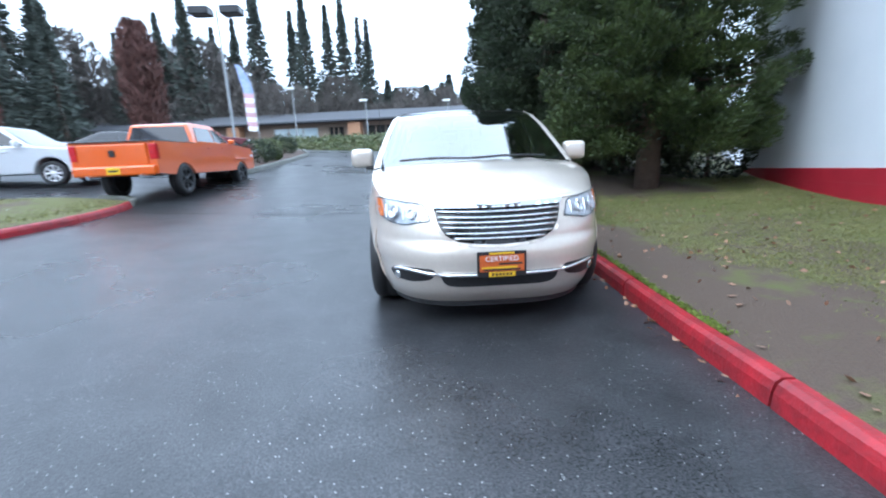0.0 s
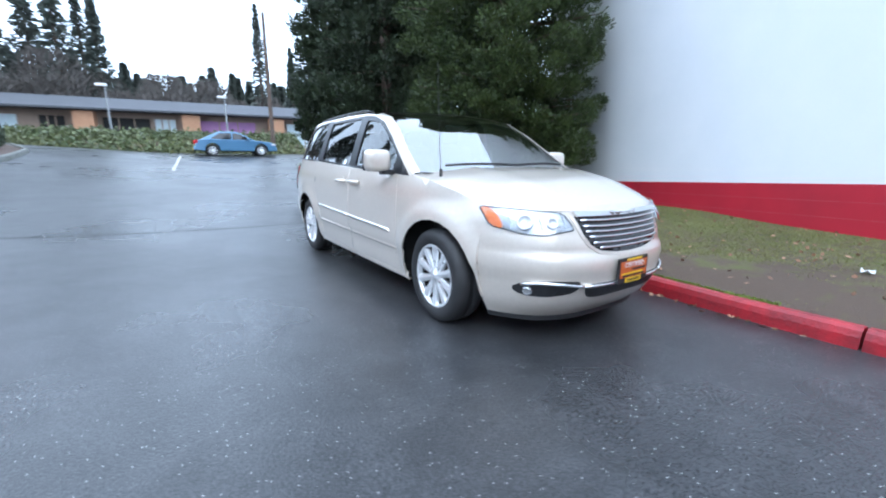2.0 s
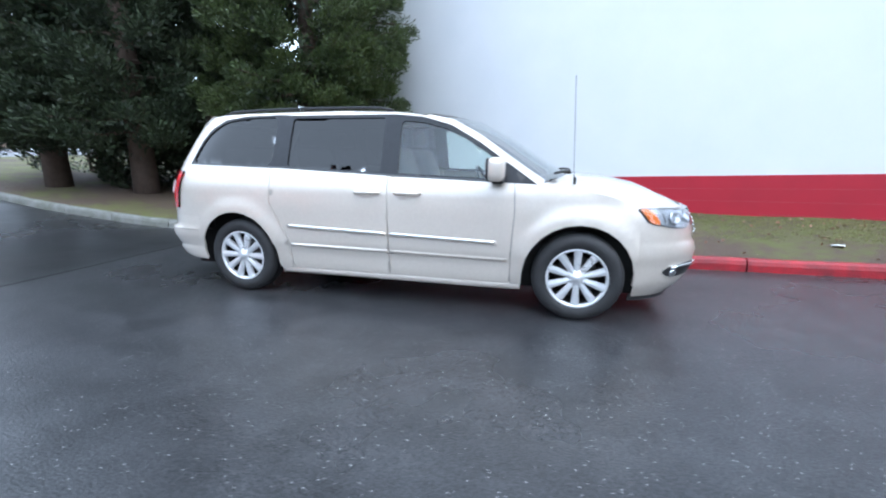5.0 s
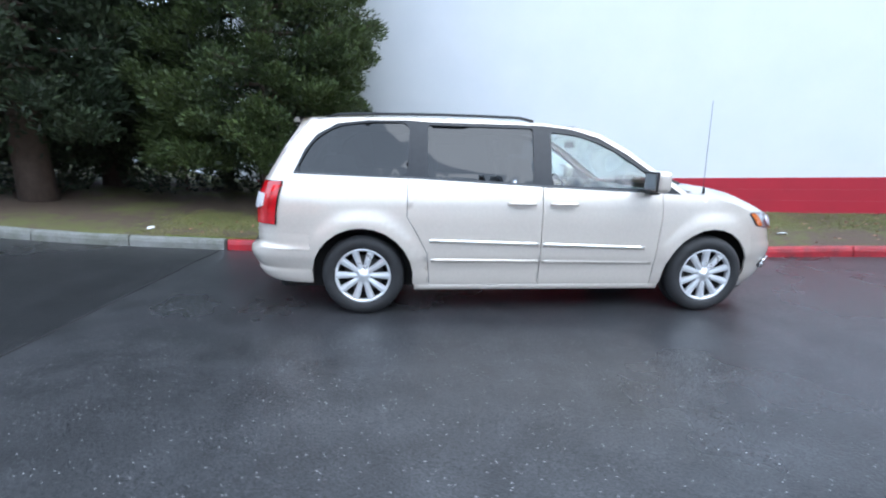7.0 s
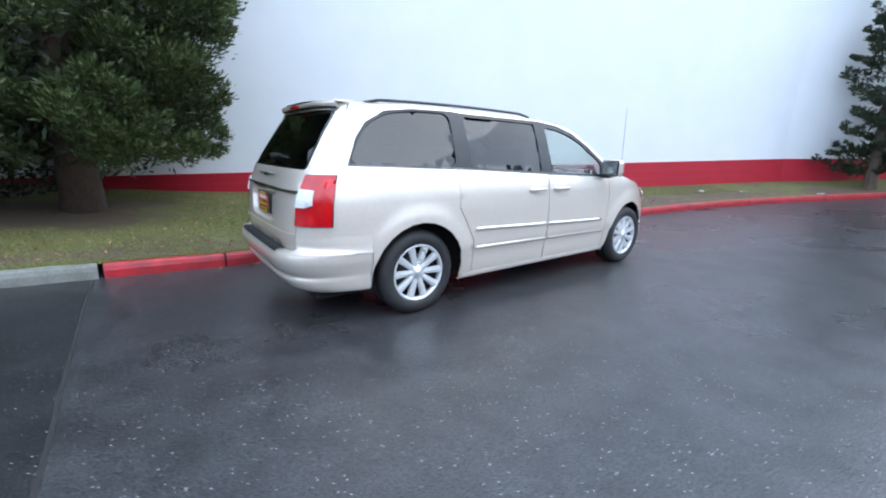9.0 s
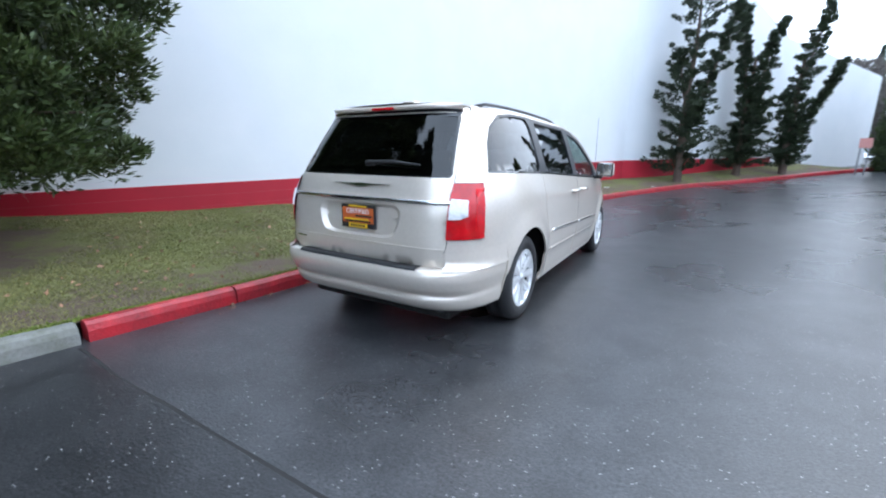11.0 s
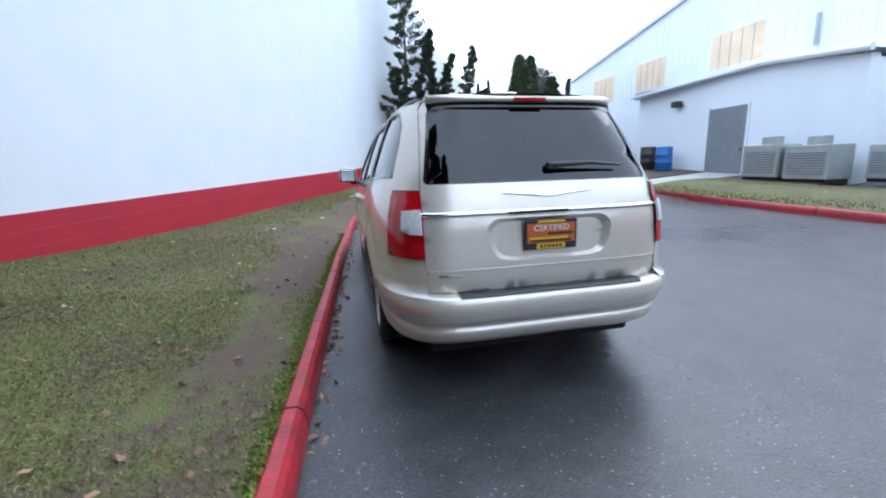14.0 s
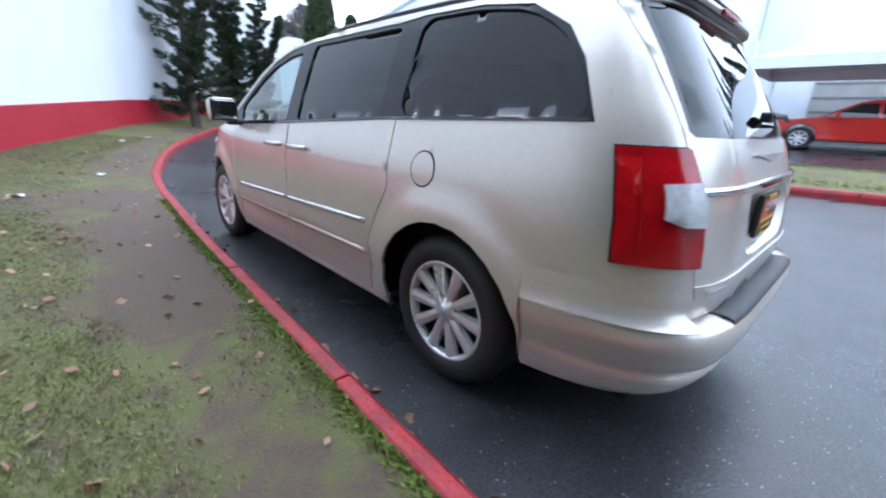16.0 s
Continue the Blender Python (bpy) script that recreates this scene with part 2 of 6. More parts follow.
def empty(name, loc=(0, 0, 0), rz=0.0):
    ob = new(name)
    ob.matrix_world = pose(*loc, 0, 0, rz)
    return ob


def bm_box(x0, x1, y0, y1, z0, z1, bevel=0.0, seg=2):
    bm = bmesh.new()
    bmesh.ops.create_cube(bm, size=1)
    for v in bm.verts:
        v.co = Vector(((x0 + x1) / 2 + v.co.x * (x1 - x0), (y0 + y1) / 2 + v.co.y * (y1 - y0), (z0 + z1) / 2 + v.co.z * (z1 - z0)))
    if bevel:
        bmesh.ops.bevel(bm, geom=list(bm.edges), offset=bevel, segments=seg, affect="EDGES", profile=0.5)
    return bm


def bm_prism(outline, half, axis="x", bevel=0.0, taper=None, seg=2):
    """Extrudes a side outline of (y, z) points to plus and minus half in x. taper(y, z) scales the half width."""
    bm = bmesh.new()
    rows = []
    for s in (-1, 1):
        rows.append([bm.verts.new((s * half * (taper(y, z) if taper else 1), y, z)) for y, z in outline])
    bm.faces.new(rows[0])
    bm.faces.new(rows[1][::-1])
    n = len(outline)
    for i in range(n):
        bm.faces.new((rows[0][i], rows[1][i], rows[1][(i + 1) % n], rows[0][(i + 1) % n]))
    bmesh.ops.recalc_face_normals(bm, faces=bm.faces)
    if bevel:
        bmesh.ops.bevel(bm, geom=list(bm.edges), offset=bevel, segments=seg, affect="EDGES", profile=0.5, clamp_overlap=True)
    return bm


def bm_tube(points, radius, sides=8):
    """A round bar through points; radius may be one number or one a point."""
    bm = bmesh.new()
    rings = []
    pts = [Vector(p) for p in points]
    for i, p in enumerate(pts):
        d = (pts[min(i + 1, len(pts) - 1)] - pts[max(i - 1, 0)]).normalized()
        a = d.cross(Vector((0, 0, 1)) if abs(d.z) < 0.9 else Vector((1, 0, 0))).normalized()
        b = d.cross(a)
        r = radius[i] if isinstance(radius, (list, tuple)) else radius
        rings.append([bm.verts.new(p + (a * math.cos(k * math.tau / sides) + b * math.sin(k * math.tau / sides)) * r) for k in range(sides)])
    for r0, r1 in zip(rings, rings[1:]):
        for k in range(sides):
            bm.faces.new((r0[k], r0[(k + 1) % sides], r1[(k + 1) % sides], r1[k]))
    bm.faces.new(rings[0])
    bm.faces.new(rings[-1])
    return bm


def bm_lathe(profile, sides=40, axis="x"):
    """Turns (radius, along) points round the x or the z axis."""
    bm = bmesh.new()
    rings = []
    for r, a in profile:
        ring = []
        for k in range(sides):
            c, s = math.cos(k * math.tau / sides) * r, math.sin(k * math.tau / sides) * r
            ring.append(bm.verts.new((a, c, s) if axis == "x" else (c, s, a)))
        rings.append(ring)
    for r0, r1 in zip(rings, rings[1:]):
        for k in range(sides):
            bm.faces.new((r0[k], r0[(k + 1) % sides], r1[(k + 1) % sides], r1[k]))
    return bm


def table(pairs):
    xs, ys = [a for a, _ in pairs], [b for _, b in pairs]
    return lambda v: float(np.interp(v, xs, ys))


def inside(p, poly):
    x, y = p
    hit = False
    for (x0, y0), (x1, y1) in zip(poly, poly[1:] + poly[:1]):
        if (y0 > y) != (y1 > y) and x < (x1 - x0) * (y - y0) / (y1 - y0) + x0:
            hit = not hit
    return hit


def resample(poly, step):
    out = []
    for (x0, y0), (x1, y1) in zip(poly, poly[1:] + poly[:1]):
        k = max(1, int(math.ceil(math.hypot(x1 - x0, y1 - y0) / step)))
        out += [(x0 + (x1 - x0) * i / k, y0 + (y1 - y0) * i / k) for i in range(k)]
    return out


def soften(poly, rounds=1, r=.035):
    """Rounds the corners of an outline."""
    for _ in range(rounds):
        nxt = []
        for (x0, y0), (x1, y1) in zip(poly, poly[1:] + poly[:1]):
            k = min(0.25, r / (math.hypot(x1 - x0, y1 - y0) + 1e-9))
            nxt += [(x0 + (x1 - x0) * k, y0 + (y1 - y0) * k), (x1 + (x0 - x1) * k, y1 + (y0 - y1) * k)]
        poly, r = nxt, r * .3
    return poly


def skin(name, outline, onto, material, parent, holes=(), depth=0.015, step=0.05, label=""):
    """A panel of sheet with that outline, laid onto a curved surface: onto(a, b) gives place and outward normal. It has a folded rim."""
    from mathutils.geometry import delaunay_2d_cdt
    loops = [resample(list(p), step) for p in (outline, *holes)]
    pts, edges = [], []
    for lp in loops:
        s = len(pts)
        pts += lp
        edges += [(s + i, s + (i + 1) % len(lp)) for i in range(len(lp))]
    lo, hi = np.min(loops[0], axis=0), np.max(loops[0], axis=0)
    rim = np.array(pts)
    for a in np.arange(lo[0] + step / 2, hi[0], step):
        for b in np.arange(lo[1] + step / 2, hi[1], step):
            if inside((a, b), loops[0]) and not any(inside((a, b), h) for h in loops[1:]) and np.min(np.hypot(rim[:, 0] - a, rim[:, 1] - b)) > step * 0.5:
                pts.append((a, b))
    v2, e2, f2, *_ = delaunay_2d_cdt([Vector(p) for p in pts], edges, [], 0, 1e-6)
    verts, normals = [], []
    for v in v2:
        p, nn = onto(v.x, v.y)
        verts.append(Vector(p))
        normals.append(Vector(nn))
    faces, count = [], {}
    for f in f2:
        c = sum((v2[i] for i in f), Vector((0, 0))) / len(f)
        if inside((c.x, c.y), loops[0]) and not any(inside((c.x, c.y), h) for h in loops[1:]):
            q = list(f)
            if (verts[q[1]] - verts[q[0]]).cross(verts[q[2]] - verts[q[0]]).dot(normals[q[0]]) < 0:
                q.reverse()
            faces.append(q)
            for i in range(len(q)):
                e = (q[i], q[(i + 1) % len(q)])
                count[frozenset(e)] = None if frozenset(e) in count else e
    for e in [e for e in count.values() if e]:
        s = len(verts)
        for i in e:
            verts.append(verts[i].copy())
            verts.append(verts[i] - normals[i] * depth)
        faces.append([s + 2, s, s + 1, s + 3])
    return tagged(mesh_ob(name, verts, faces, material, True, parent), label)


def sheet(name, rows, material, parent, label="", smooth=True, flip=False):
    """A skin through rows of points, all of one length."""
    n = len(rows[0])
    verts = [p for r in rows for p in r]
    faces = []
    for i in range(len(rows) - 1):
        for j in range(n - 1):
            q = [i * n + j, i * n + j + 1, (i + 1) * n + j + 1, (i + 1) * n + j]
            faces.append(q[::-1] if flip else q)
    return tagged(mesh_ob(name, verts, faces, material, smooth, parent), label)


def text_part(words, size, material, parent, m, name="lettering", extrude=0.001):
    cu = bpy.data.curves.new(name, "FONT")
    cu.body, cu.size, cu.extrude, cu.align_x, cu.align_y = words, size, extrude, "CENTER", "CENTER"
    tmp = new(name, cu)
    bpy.context.view_layer.update()
    me = bpy.data.meshes.new_from_object(tmp.evaluated_get(bpy.context.evaluated_depsgraph_get()))
    bpy.data.objects.remove(tmp)
    me.materials.clear()
    me.materials.append(material)
    ob = new(name, me)
    ob.parent = parent
    ob.matrix_local = m
    return ob


# ---- the ground and what borders it ----
def lift(v, soft=0.8):
    """A ramp that starts softly at 0."""
    return soft * math.log1p(math.exp(min(v / soft, 40.0)))


def ground_z(x, y):
    """The drive is level where the van stands and climbs away from it."""
    rise = 0.062 * lift(min(-x, 16) - 2.4) + 0.07 * lift(min(y, 27) - 3.4) + 0.045 * lift(min(-y, 24) - 3.2)
    return max(0.0, rise - 0.012)


def axis_steps(lo, hi, near, fine, far):
    out, v = [0.0], 0.0
    while v < hi:
        v += fine if v < near else fine + (v - near) * far
        out.append(v)
    v = 0.0
    while v > lo:
        v -= fine if -v < near else fine + (-v - near) * far
        out.append(v)
    return sorted(out)


xs, ys = axis_steps(-900, 900, 30, 0.5, 0.25), axis_steps(-900, 900, 32, 0.5, 0.25)
gv = [(x, y, ground_z(x, y)) for y in ys for x in xs]
gf = [(j * len(xs) + i, j * len(xs) + i + 1, (j + 1) * len(xs) + i + 1, (j + 1) * len(xs) + i) for j in range(len(ys) - 1) for i in range(len(xs) - 1)]
tagged(mesh_ob("ground", gv, gf, M_ASPHALT, True), "wet dark grey asphalt drive with pale stone chips", "asphalt", kind="structure")

kerb_line = table([(-21, -10.5), (-17.3, -6.26), (-14.2, -3.6), (-12.5, -1.98), (-9.9, -0.67), (-8.4, -0.02), (-7.1, 0.42), (-5.2, 0.9), (-3.85, 1.07), (-2.85, 1.12), (-1.3, 1.23),
                   (0, 1.29), (1.4, 1.36), (2.2, 1.40), (3.65, 1.45), (4.6, 1.42), (5.5, 1.33), (8, 1.5), (10, 1.85), (12.3, 2.15), (15, 2.5), (17, 3.0), (18.5, 4.0), (19.5, 6)])


def kerb_x(y):
    return sum(kerb_line(y + d) for d in (-0.5, -0.25, 0, 0.25, 0.5)) / 5 - 0.07


def kerb_stone(path, material, parent, name="kerb_stone", width=0.12, high=0.14):
    """One length of kerb along (x, y) points on its road side; it leans back and has a rounded top."""
    sec = [(0.0, -0.05), (0.006, high * 0.55), (0.02, high * 0.85), (0.045, high), (width - 0.02, high), (width, high * 0.9), (width, -0.05)]
    rows = []
    for i, (x, y) in enumerate(path):
        a, b = path[max(i - 1, 0)], path[min(i + 1, len(path) - 1)]
        d = Vector((b[0] - a[0], b[1] - a[1])).normalized()
        side = Vector((d.y, -d.x))
        wob = 0.008 * noise.noise((x * 2.1, y * 2.1, 3.3))
        rows.append([Vector((x + side.x * s, y + side.y * s, ground_z(x, y) + z + (wob if z > 0 else 0))) for s, z in sec])
    bm = bmesh.new()
    vs = [[bm.verts.new(p) for p in r] for r in rows]
    for r0, r1 in zip(vs, vs[1:]):
        for k in range(len(sec) - 1):
            bm.faces.new((r0[k], r0[k + 1], r1[k + 1], r1[k]))
    bm.faces.new(vs[0])
    bm.faces.new(vs[-1])
    return part(name, bm, material, parent)


def kerb_run(name, label, material, cuts, at, gap=0.008):
    """Stones end to end between the given cuts; at(s) is a plan point."""
    root = tagged(empty(name), label, "kerb", kind="structure")
    for a, b in zip(cuts, cuts[1:]):
        k = max(3, int(abs(b - a) / 0.25))
        s = gap if b > a else -gap
        kerb_stone([at(a + s + (b - a - 2 * s) * i / k) for i in range(k + 1)], material, root)
    return root


near_at = lambda y: (kerb_x(y), y)  # noqa: E731
kerb_run("kerb_red", "red painted concrete kerb with scuffed edge along the lawn", M_RED_KERB,
         [-20, -17.5, -15, -12.6, -10.5, -8.4, -6.6, -5.0, -3.47, -1.9, -0.2, 1.42, 2.6, 3.66], near_at)
kerb_run("kerb_grey", "mossy unpainted grey kerb stones beside the trees", M_GREY_KERB,
         [3.69, 4.9, 6.1, 7.3, 8.5, 9.9, 11.4, 13, 14.6, 16.2, 17.6, 18.8], near_at)


def wall_x(y):
    """The plan line of the long white wall's face."""
    return 5.42 + 0.451 * y if y > -11.5 else 0.233 + 0.80 * (y + 11.5)


def lawn_edge(y):
    return wall_x(y) + 0.1 if y < 5.6 else 8.05 + 0.6 * (y - 5.6)


def lawn_z(x, y):
    x0, x1 = kerb_x(y) + 0.11, lawn_edge(y)
    s = min(1, max(0, (x - x0) / max(0.3, x1 - x0)))
    base = ground_z(kerb_x(y), y)
    return base + 0.125 + 0.20 * s ** 0.8 + 0.03 * noise.noise((x * 0.7, y * 0.7, 0)) * min(1, s * 6)


rows = []
for y in np.arange(-18.5, 19.3, 0.2):
    x0, x1 = kerb_x(y) + 0.105, max(lawn_edge(y), kerb_x(y) + 0.5)
    rows.append([(x0 + (x1 - x0) * (k / 28) ** 1.2, y, lawn_z(x0 + (x1 - x0) * (k / 28) ** 1.2, y)) for k in range(29)])
lawn = tagged(sheet("lawn", rows, M_TURF, None, flip=True), "thin mossy winter lawn with bare brown soil", "lawn", kind="structure")


def bare_soil(x, y):
    """How worn the turf is: trodden along the kerb, and needle litter under the trees."""
    wob = .35 * noise.noise((x * .8, y * .8, 4.0)) + .2 * noise.noise((x * 2.6, y * 2.6, 1.0))
    strip = math.exp(-((x - kerb_x(y) - .45) / (.30 + .6 * max(0, 1 - abs(y + 3.6) / 4))) ** 2) * (1 if y < 2.2 else .45)
    shade = max(math.exp(-((x - tx) ** 2 + (y - ty) ** 2) / tr ** 2) for tx, ty, tr in ((4.5, 4.2, 1.5), (3.4, 7.9, 1.6), (4.0, 10.3, 2.2)))
    return min(1, max(0, strip * .85 + shade * 1.3 + wob - .05))


worn = lawn.data.attributes.new("bare", "FLOAT", "POINT")
worn.data.foreach_set("value", [bare_soil(v.co.x, v.co.y) for v in lawn.data.vertices])


# ---- the long white building with its red band ----
def wall_run(name, pts, z0, z1, thick, material, label, top=None):
    """A wall along plan points; thickness to its far side; top may vary along it."""
    rows_f, rows_b = [], []
    for i, (x, y) in enumerate(pts):
        a, b = pts[max(i - 1, 0)], pts[min(i + 1, len(pts) - 1)]
        d = Vector((b[0] - a[0], b[1] - a[1])).normalized()
        nrm = Vector((-d.y, d.x)) * thick
        zz0, zz1 = z0(y), z1(y)
        rows_f.append([Vector((x, y, zz0 + (zz1 - zz0) * k / 6)) for k in range(7)])
        rows_b.append([Vector((x + nrm.x, y + nrm.y, zz0 + (zz1 - zz0) * k / 6)) for k in range(7)])
    bm = bmesh.new()
    vf, vb = ([[bm.verts.new(p) for p in r] for r in rr] for rr in (rows_f, rows_b))
    for i in range(len(pts) - 1):
        for k in range(6):
            bm.faces.new((vf[i][k], vf[i + 1][k], vf[i + 1][k + 1], vf[i][k + 1]))
            bm.faces.new((vb[i][k], vb[i][k + 1], vb[i + 1][k + 1], vb[i + 1][k]))
        bm.faces.new((vf[i][6], vf[i + 1][6], vb[i + 1][6], vb[i][6]))
        bm.faces.new((vf[i][0], vb[i][0], vb[i + 1][0], vf[i + 1][0]))
    for i in (0, -1):
        for k in range(6):
            bm.faces.new((vf[i][k], vf[i][k + 1], vb[i][k + 1], vb[i][k]))
    return tagged(part(name, bm, material, None), label, "wall", kind="structure")


band_top = lambda y: 0.80 - 0.045 * max(y, -11.5) + 0.035 * max(0, -11.5 - y)  # noqa: E731
wall_pts = [(wall_x(y), y) for y in (5.6, 2, -2, -6, -10, -11.5, -13.5, -15.5, -17.6)]
wall_run("wall_white", [(x + 0.02, y) for x, y in wall_pts], band_top, lambda y: 9.6 if y > -12 else 9.6 - 0.62 * (-12 - y), 0.3, M_WHITE_WALL, "tall smooth white painted warehouse wall")
band = wall_run("wall_red_band", wall_pts, lambda y: -0.2, band_top, 0.32, M_RED_WALL, "red painted block base of the white wall")
wall_run("wall_white_end", [(wall_x(-17.6) + 0.5, -17.6), (-6.6, -20.4), (-8.9, -23.2)], lambda y: 0.0, lambda y: 6.4 + 0.2 * (y + 17.6), 0.3, M_WHITE_WALL, "lower white end wall of the warehouse")
wall_run("wall_white_return", [(12, 9), (7.95, 5.61)], lambda y: 0.0, lambda y: 9.6, 0.3, M_WHITE_WALL, "white side wall of the warehouse behind trees")
# mortar courses of the red base
for h in (0.21, 0.41, 0.61, 0.81):
    run = [(wall_x(y) - 0.003, y) for y in np.arange(5.5, -11.5, -1.0)]
    keep = [(x, y) for x, y in run if band_top(y) - h > 0.36]
    if len(keep) > 1:
        ob = wall_run("mortar_course", keep, lambda y, h=h: band_top(y) - h - 0.006, lambda y, h=h: band_top(y) - h, 0.006, M_JOINT, "")
        ob.parent = band
        for key in ("category", "kind"):
            del ob[key]


# ---- the minivan ----
van = tagged(empty("minivan"), "champagne silver metallic minivan parked beside the red kerb", "minivan")
half_w = table([(.2, .89), (.3, .915), (.45, .928), (.475, .934), (.505, .950), (.65, .957), (.85, .955), (1.0, .942), (1.1, .915), (1.25, .868), (1.45, .797), (1.6, .735), (1.665, .70), (1.72, .66)])
nose_y = table([(.18, -2.33), (.26, -2.42), (.34, -2.47), (.42, -2.50), (.55, -2.515), (.60, -2.50), (.64, -2.475), (.7, -2.465), (.8, -2.425), (.88, -2.375), (.93, -2.33), (1.2, -2.3)])
tail_y = table([(.25, 2.38), (.4, 2.44), (.56, 2.47), (.66, 2.49), (.75, 2.49), (.95, 2.47), (1.1, 2.43), (1.2, 2.39), (1.4, 2.275), (1.6, 2.15), (1.68, 2.08)])
N_F, N_R = 3.35, 6.3


def smooth01(a, b, v):
    t = min(1, max(0, (v - a) / (b - a)))
    return t * t * (3 - 2 * t)


def flank(y, z):
    """Half width of the body at (y, z), with the flared arches."""
    w = half_w(z)
    if y < -.5:
        w *= max(0, 1 - abs((y + .5) / (nose_y(z) + .5)) ** N_F) ** (1 / N_F)
    elif y > .3:
        w *= max(0, 1 - ((y - .3) / (tail_y(z) - .3)) ** N_R) ** (1 / N_R)
    for hub in (-1.53, 1.53):
        d = math.hypot(y - hub, z - .36)
        w += .02 * (1 - smooth01(.455, .56, d)) * smooth01(.25, .4, z)
    return w


def normal_of(fn, a, b):
    e = .004
    u = Vector(fn(a + e, b)) - Vector(fn(a - e, b))
    v = Vector(fn(a, b + e)) - Vector(fn(a, b - e))
    return u.cross(v).normalized()


def side_map(s, off=0.0):
    def onto(y, z):
        fn = lambda a, b: (s * flank(a, b), a, b)  # noqa: E731
        nn = normal_of(fn, y, z)
        nn = nn if nn.x * s > 0 else -nn
        return Vector(fn(y, z)) + nn * off, nn
    return onto


def end_map(front, off=0.0, extents=None):
    ends, n, mid = (extents or (nose_y if front else tail_y)), (N_F if front else N_R), (-.5 if front else .3)

    def fn(x, z):
        q = min(.9985, abs(x) / half_w(z))
        return (x, mid + (ends(z) - mid) * (1 - q ** n) ** (1 / n), z)

    def onto(x, z):
        nn = normal_of(fn, x, z)
        nn = nn if (nn.y < 0) == front else -nn
        return Vector(fn(x, z)) + nn * off, nn
    return onto


def corner_rows(front, zs, start_y=None, start_q=None, stop_x=None, cols=14, off=0.0, ends=None, both=False):
    """Rows of points round one end of the body, from the flank to the middle or to stop_x."""
    n, mid, ends = (N_F if front else N_R), (-.5 if front else .3), ends or (nose_y if front else tail_y)
    out = []
    for z in zs:
        w, L = half_w(z), ends(z) - mid
        q0 = start_q if start_q else min(.98, abs((start_y - mid) / L))
        a0 = math.asin(q0 ** (n / 2))
        a1 = math.pi / 2 if stop_x is None else math.acos((min(1, (stop_x(z) if callable(stop_x) else stop_x) / w)) ** (n / 2))
        row = []
        for k in range(cols + 1):
            a = a0 + (a1 - a0) * k / cols
            row.append(Vector((w * max(0, math.cos(a)) ** (2 / n), mid + L * math.sin(a) ** (2 / n), z)))
        if off:
            for k, p in enumerate(row):
                d = row[min(k + 1, cols)] - row[max(k - 1, 0)]
                nn = Vector((d.y, -d.x, 0)).normalized()
                nn = nn if nn.x * p.x + nn.y * (p.y - mid) > 0 else -nn
                row[k] = p + nn * off
        if both:
            row = row + [Vector((-p.x, p.y, p.z)) for p in row[-2::-1]]
        out.append(row)
    return out


def arc(cy, cz, r, a0, a1, k=14):
    return [(cy + r * math.cos(radians(a0 + (a1 - a0) * i / k)), cz + r * math.sin(radians(a0 + (a1 - a0) * i / k))) for i in range(k + 1)]


def trim_strip(name, s, ys, line, profile, material, owner):
    """A long raised strip along the flank; profile gives (proud, up) points from its foot to its top."""
    rows_ = [[side_map(s, o)(y, line(y) + up)[0] for o, up in profile] for y in ys]
    base = [[side_map(s, -.006)(y, line(y) + profile[0][1])[0]] * len(profile) for y in (ys[0], ys[-1])]
    return sheet(name, [base[0]] + rows_ + [base[1]], material, owner, flip=s < 0)


eave = table([(-.35, 1.585), (-.27, 1.612), (0, 1.645), (.5, 1.665), (1.5, 1.665), (2.0, 1.645)])
rear_line = lambda z: (.3 + .90 * (tail_y(z) - .3), z)  # noqa: E731
fender = [(-1.03, 1.079), (-1.04, .88), (-1.02, .56), (-1.012, .27)] + [(-1.10, .27)] + arc(-1.53, .35, .425, -8, 188)[1:] + [(-1.965, .30), (-1.965, .91), (-1.75, .985), (-1.5, 1.045), (-1.24, 1.083), (-1.2, 1.072)]
front_door = [(-1.025, 1.080), (-.42, 1.104), (.014, 1.121), (.009, .276), (-1.006, .276), (-1.015, .56), (-1.034, .88)]
slide_door = [(.020, 1.124), (.98, 1.173), (1.141, 1.182), (1.151, .87), (1.080, .75), (.983, .56), (.963, .276), (.015, .276)]
quarter = ([(1.146, 1.184), (2.09, 1.205), (1.99, 1.41), (1.90, 1.52), (1.73, 1.613), (1.48, 1.643), (1.48, 1.665), (1.75, 1.658)] +
           [rear_line(z) for z in np.linspace(1.645, .70, 14)] + [(1.955, .70), (1.955, .30)] + arc(1.53, .35, .425, -7, 188) + [(1.10, .27), (.968, .27), (.988, .56), (1.085, .745), (1.156, .87)])
top_rail = [(1.478, 1.643), (1.12, 1.648), (.97, 1.638), (0, 1.628), (-.24, 1.603), (-.27, 1.612), (0, 1.645), (.5, 1.665), (1.478, 1.665)]
a_pillar = [(-.24, 1.603), (-.49, 1.533), (-.73, 1.398), (-.97, 1.233), (-1.2, 1.072), (-1.24, 1.085), (-.97, 1.262), (-.73, 1.43), (-.49, 1.56), (-.27, 1.612)]
q_glass = soften([(2.07, 1.22), (1.97, 1.41), (1.88, 1.51), (1.72, 1.597), (1.48, 1.628), (1.13, 1.632), (1.145, 1.20)], 2, .045)
m_glass = soften([(.98, 1.615), (.085, 1.605), (.09, 1.15), (.985, 1.195)], 1, .02)
f_glass = soften([(-.065, 1.575), (-.24, 1.56), (-.44, 1.51), (-.61, 1.43), (-.78, 1.325), (-.925, 1.225), (-.90, 1.115), (-.42, 1.13), (-.065, 1.145)], 1, .02)
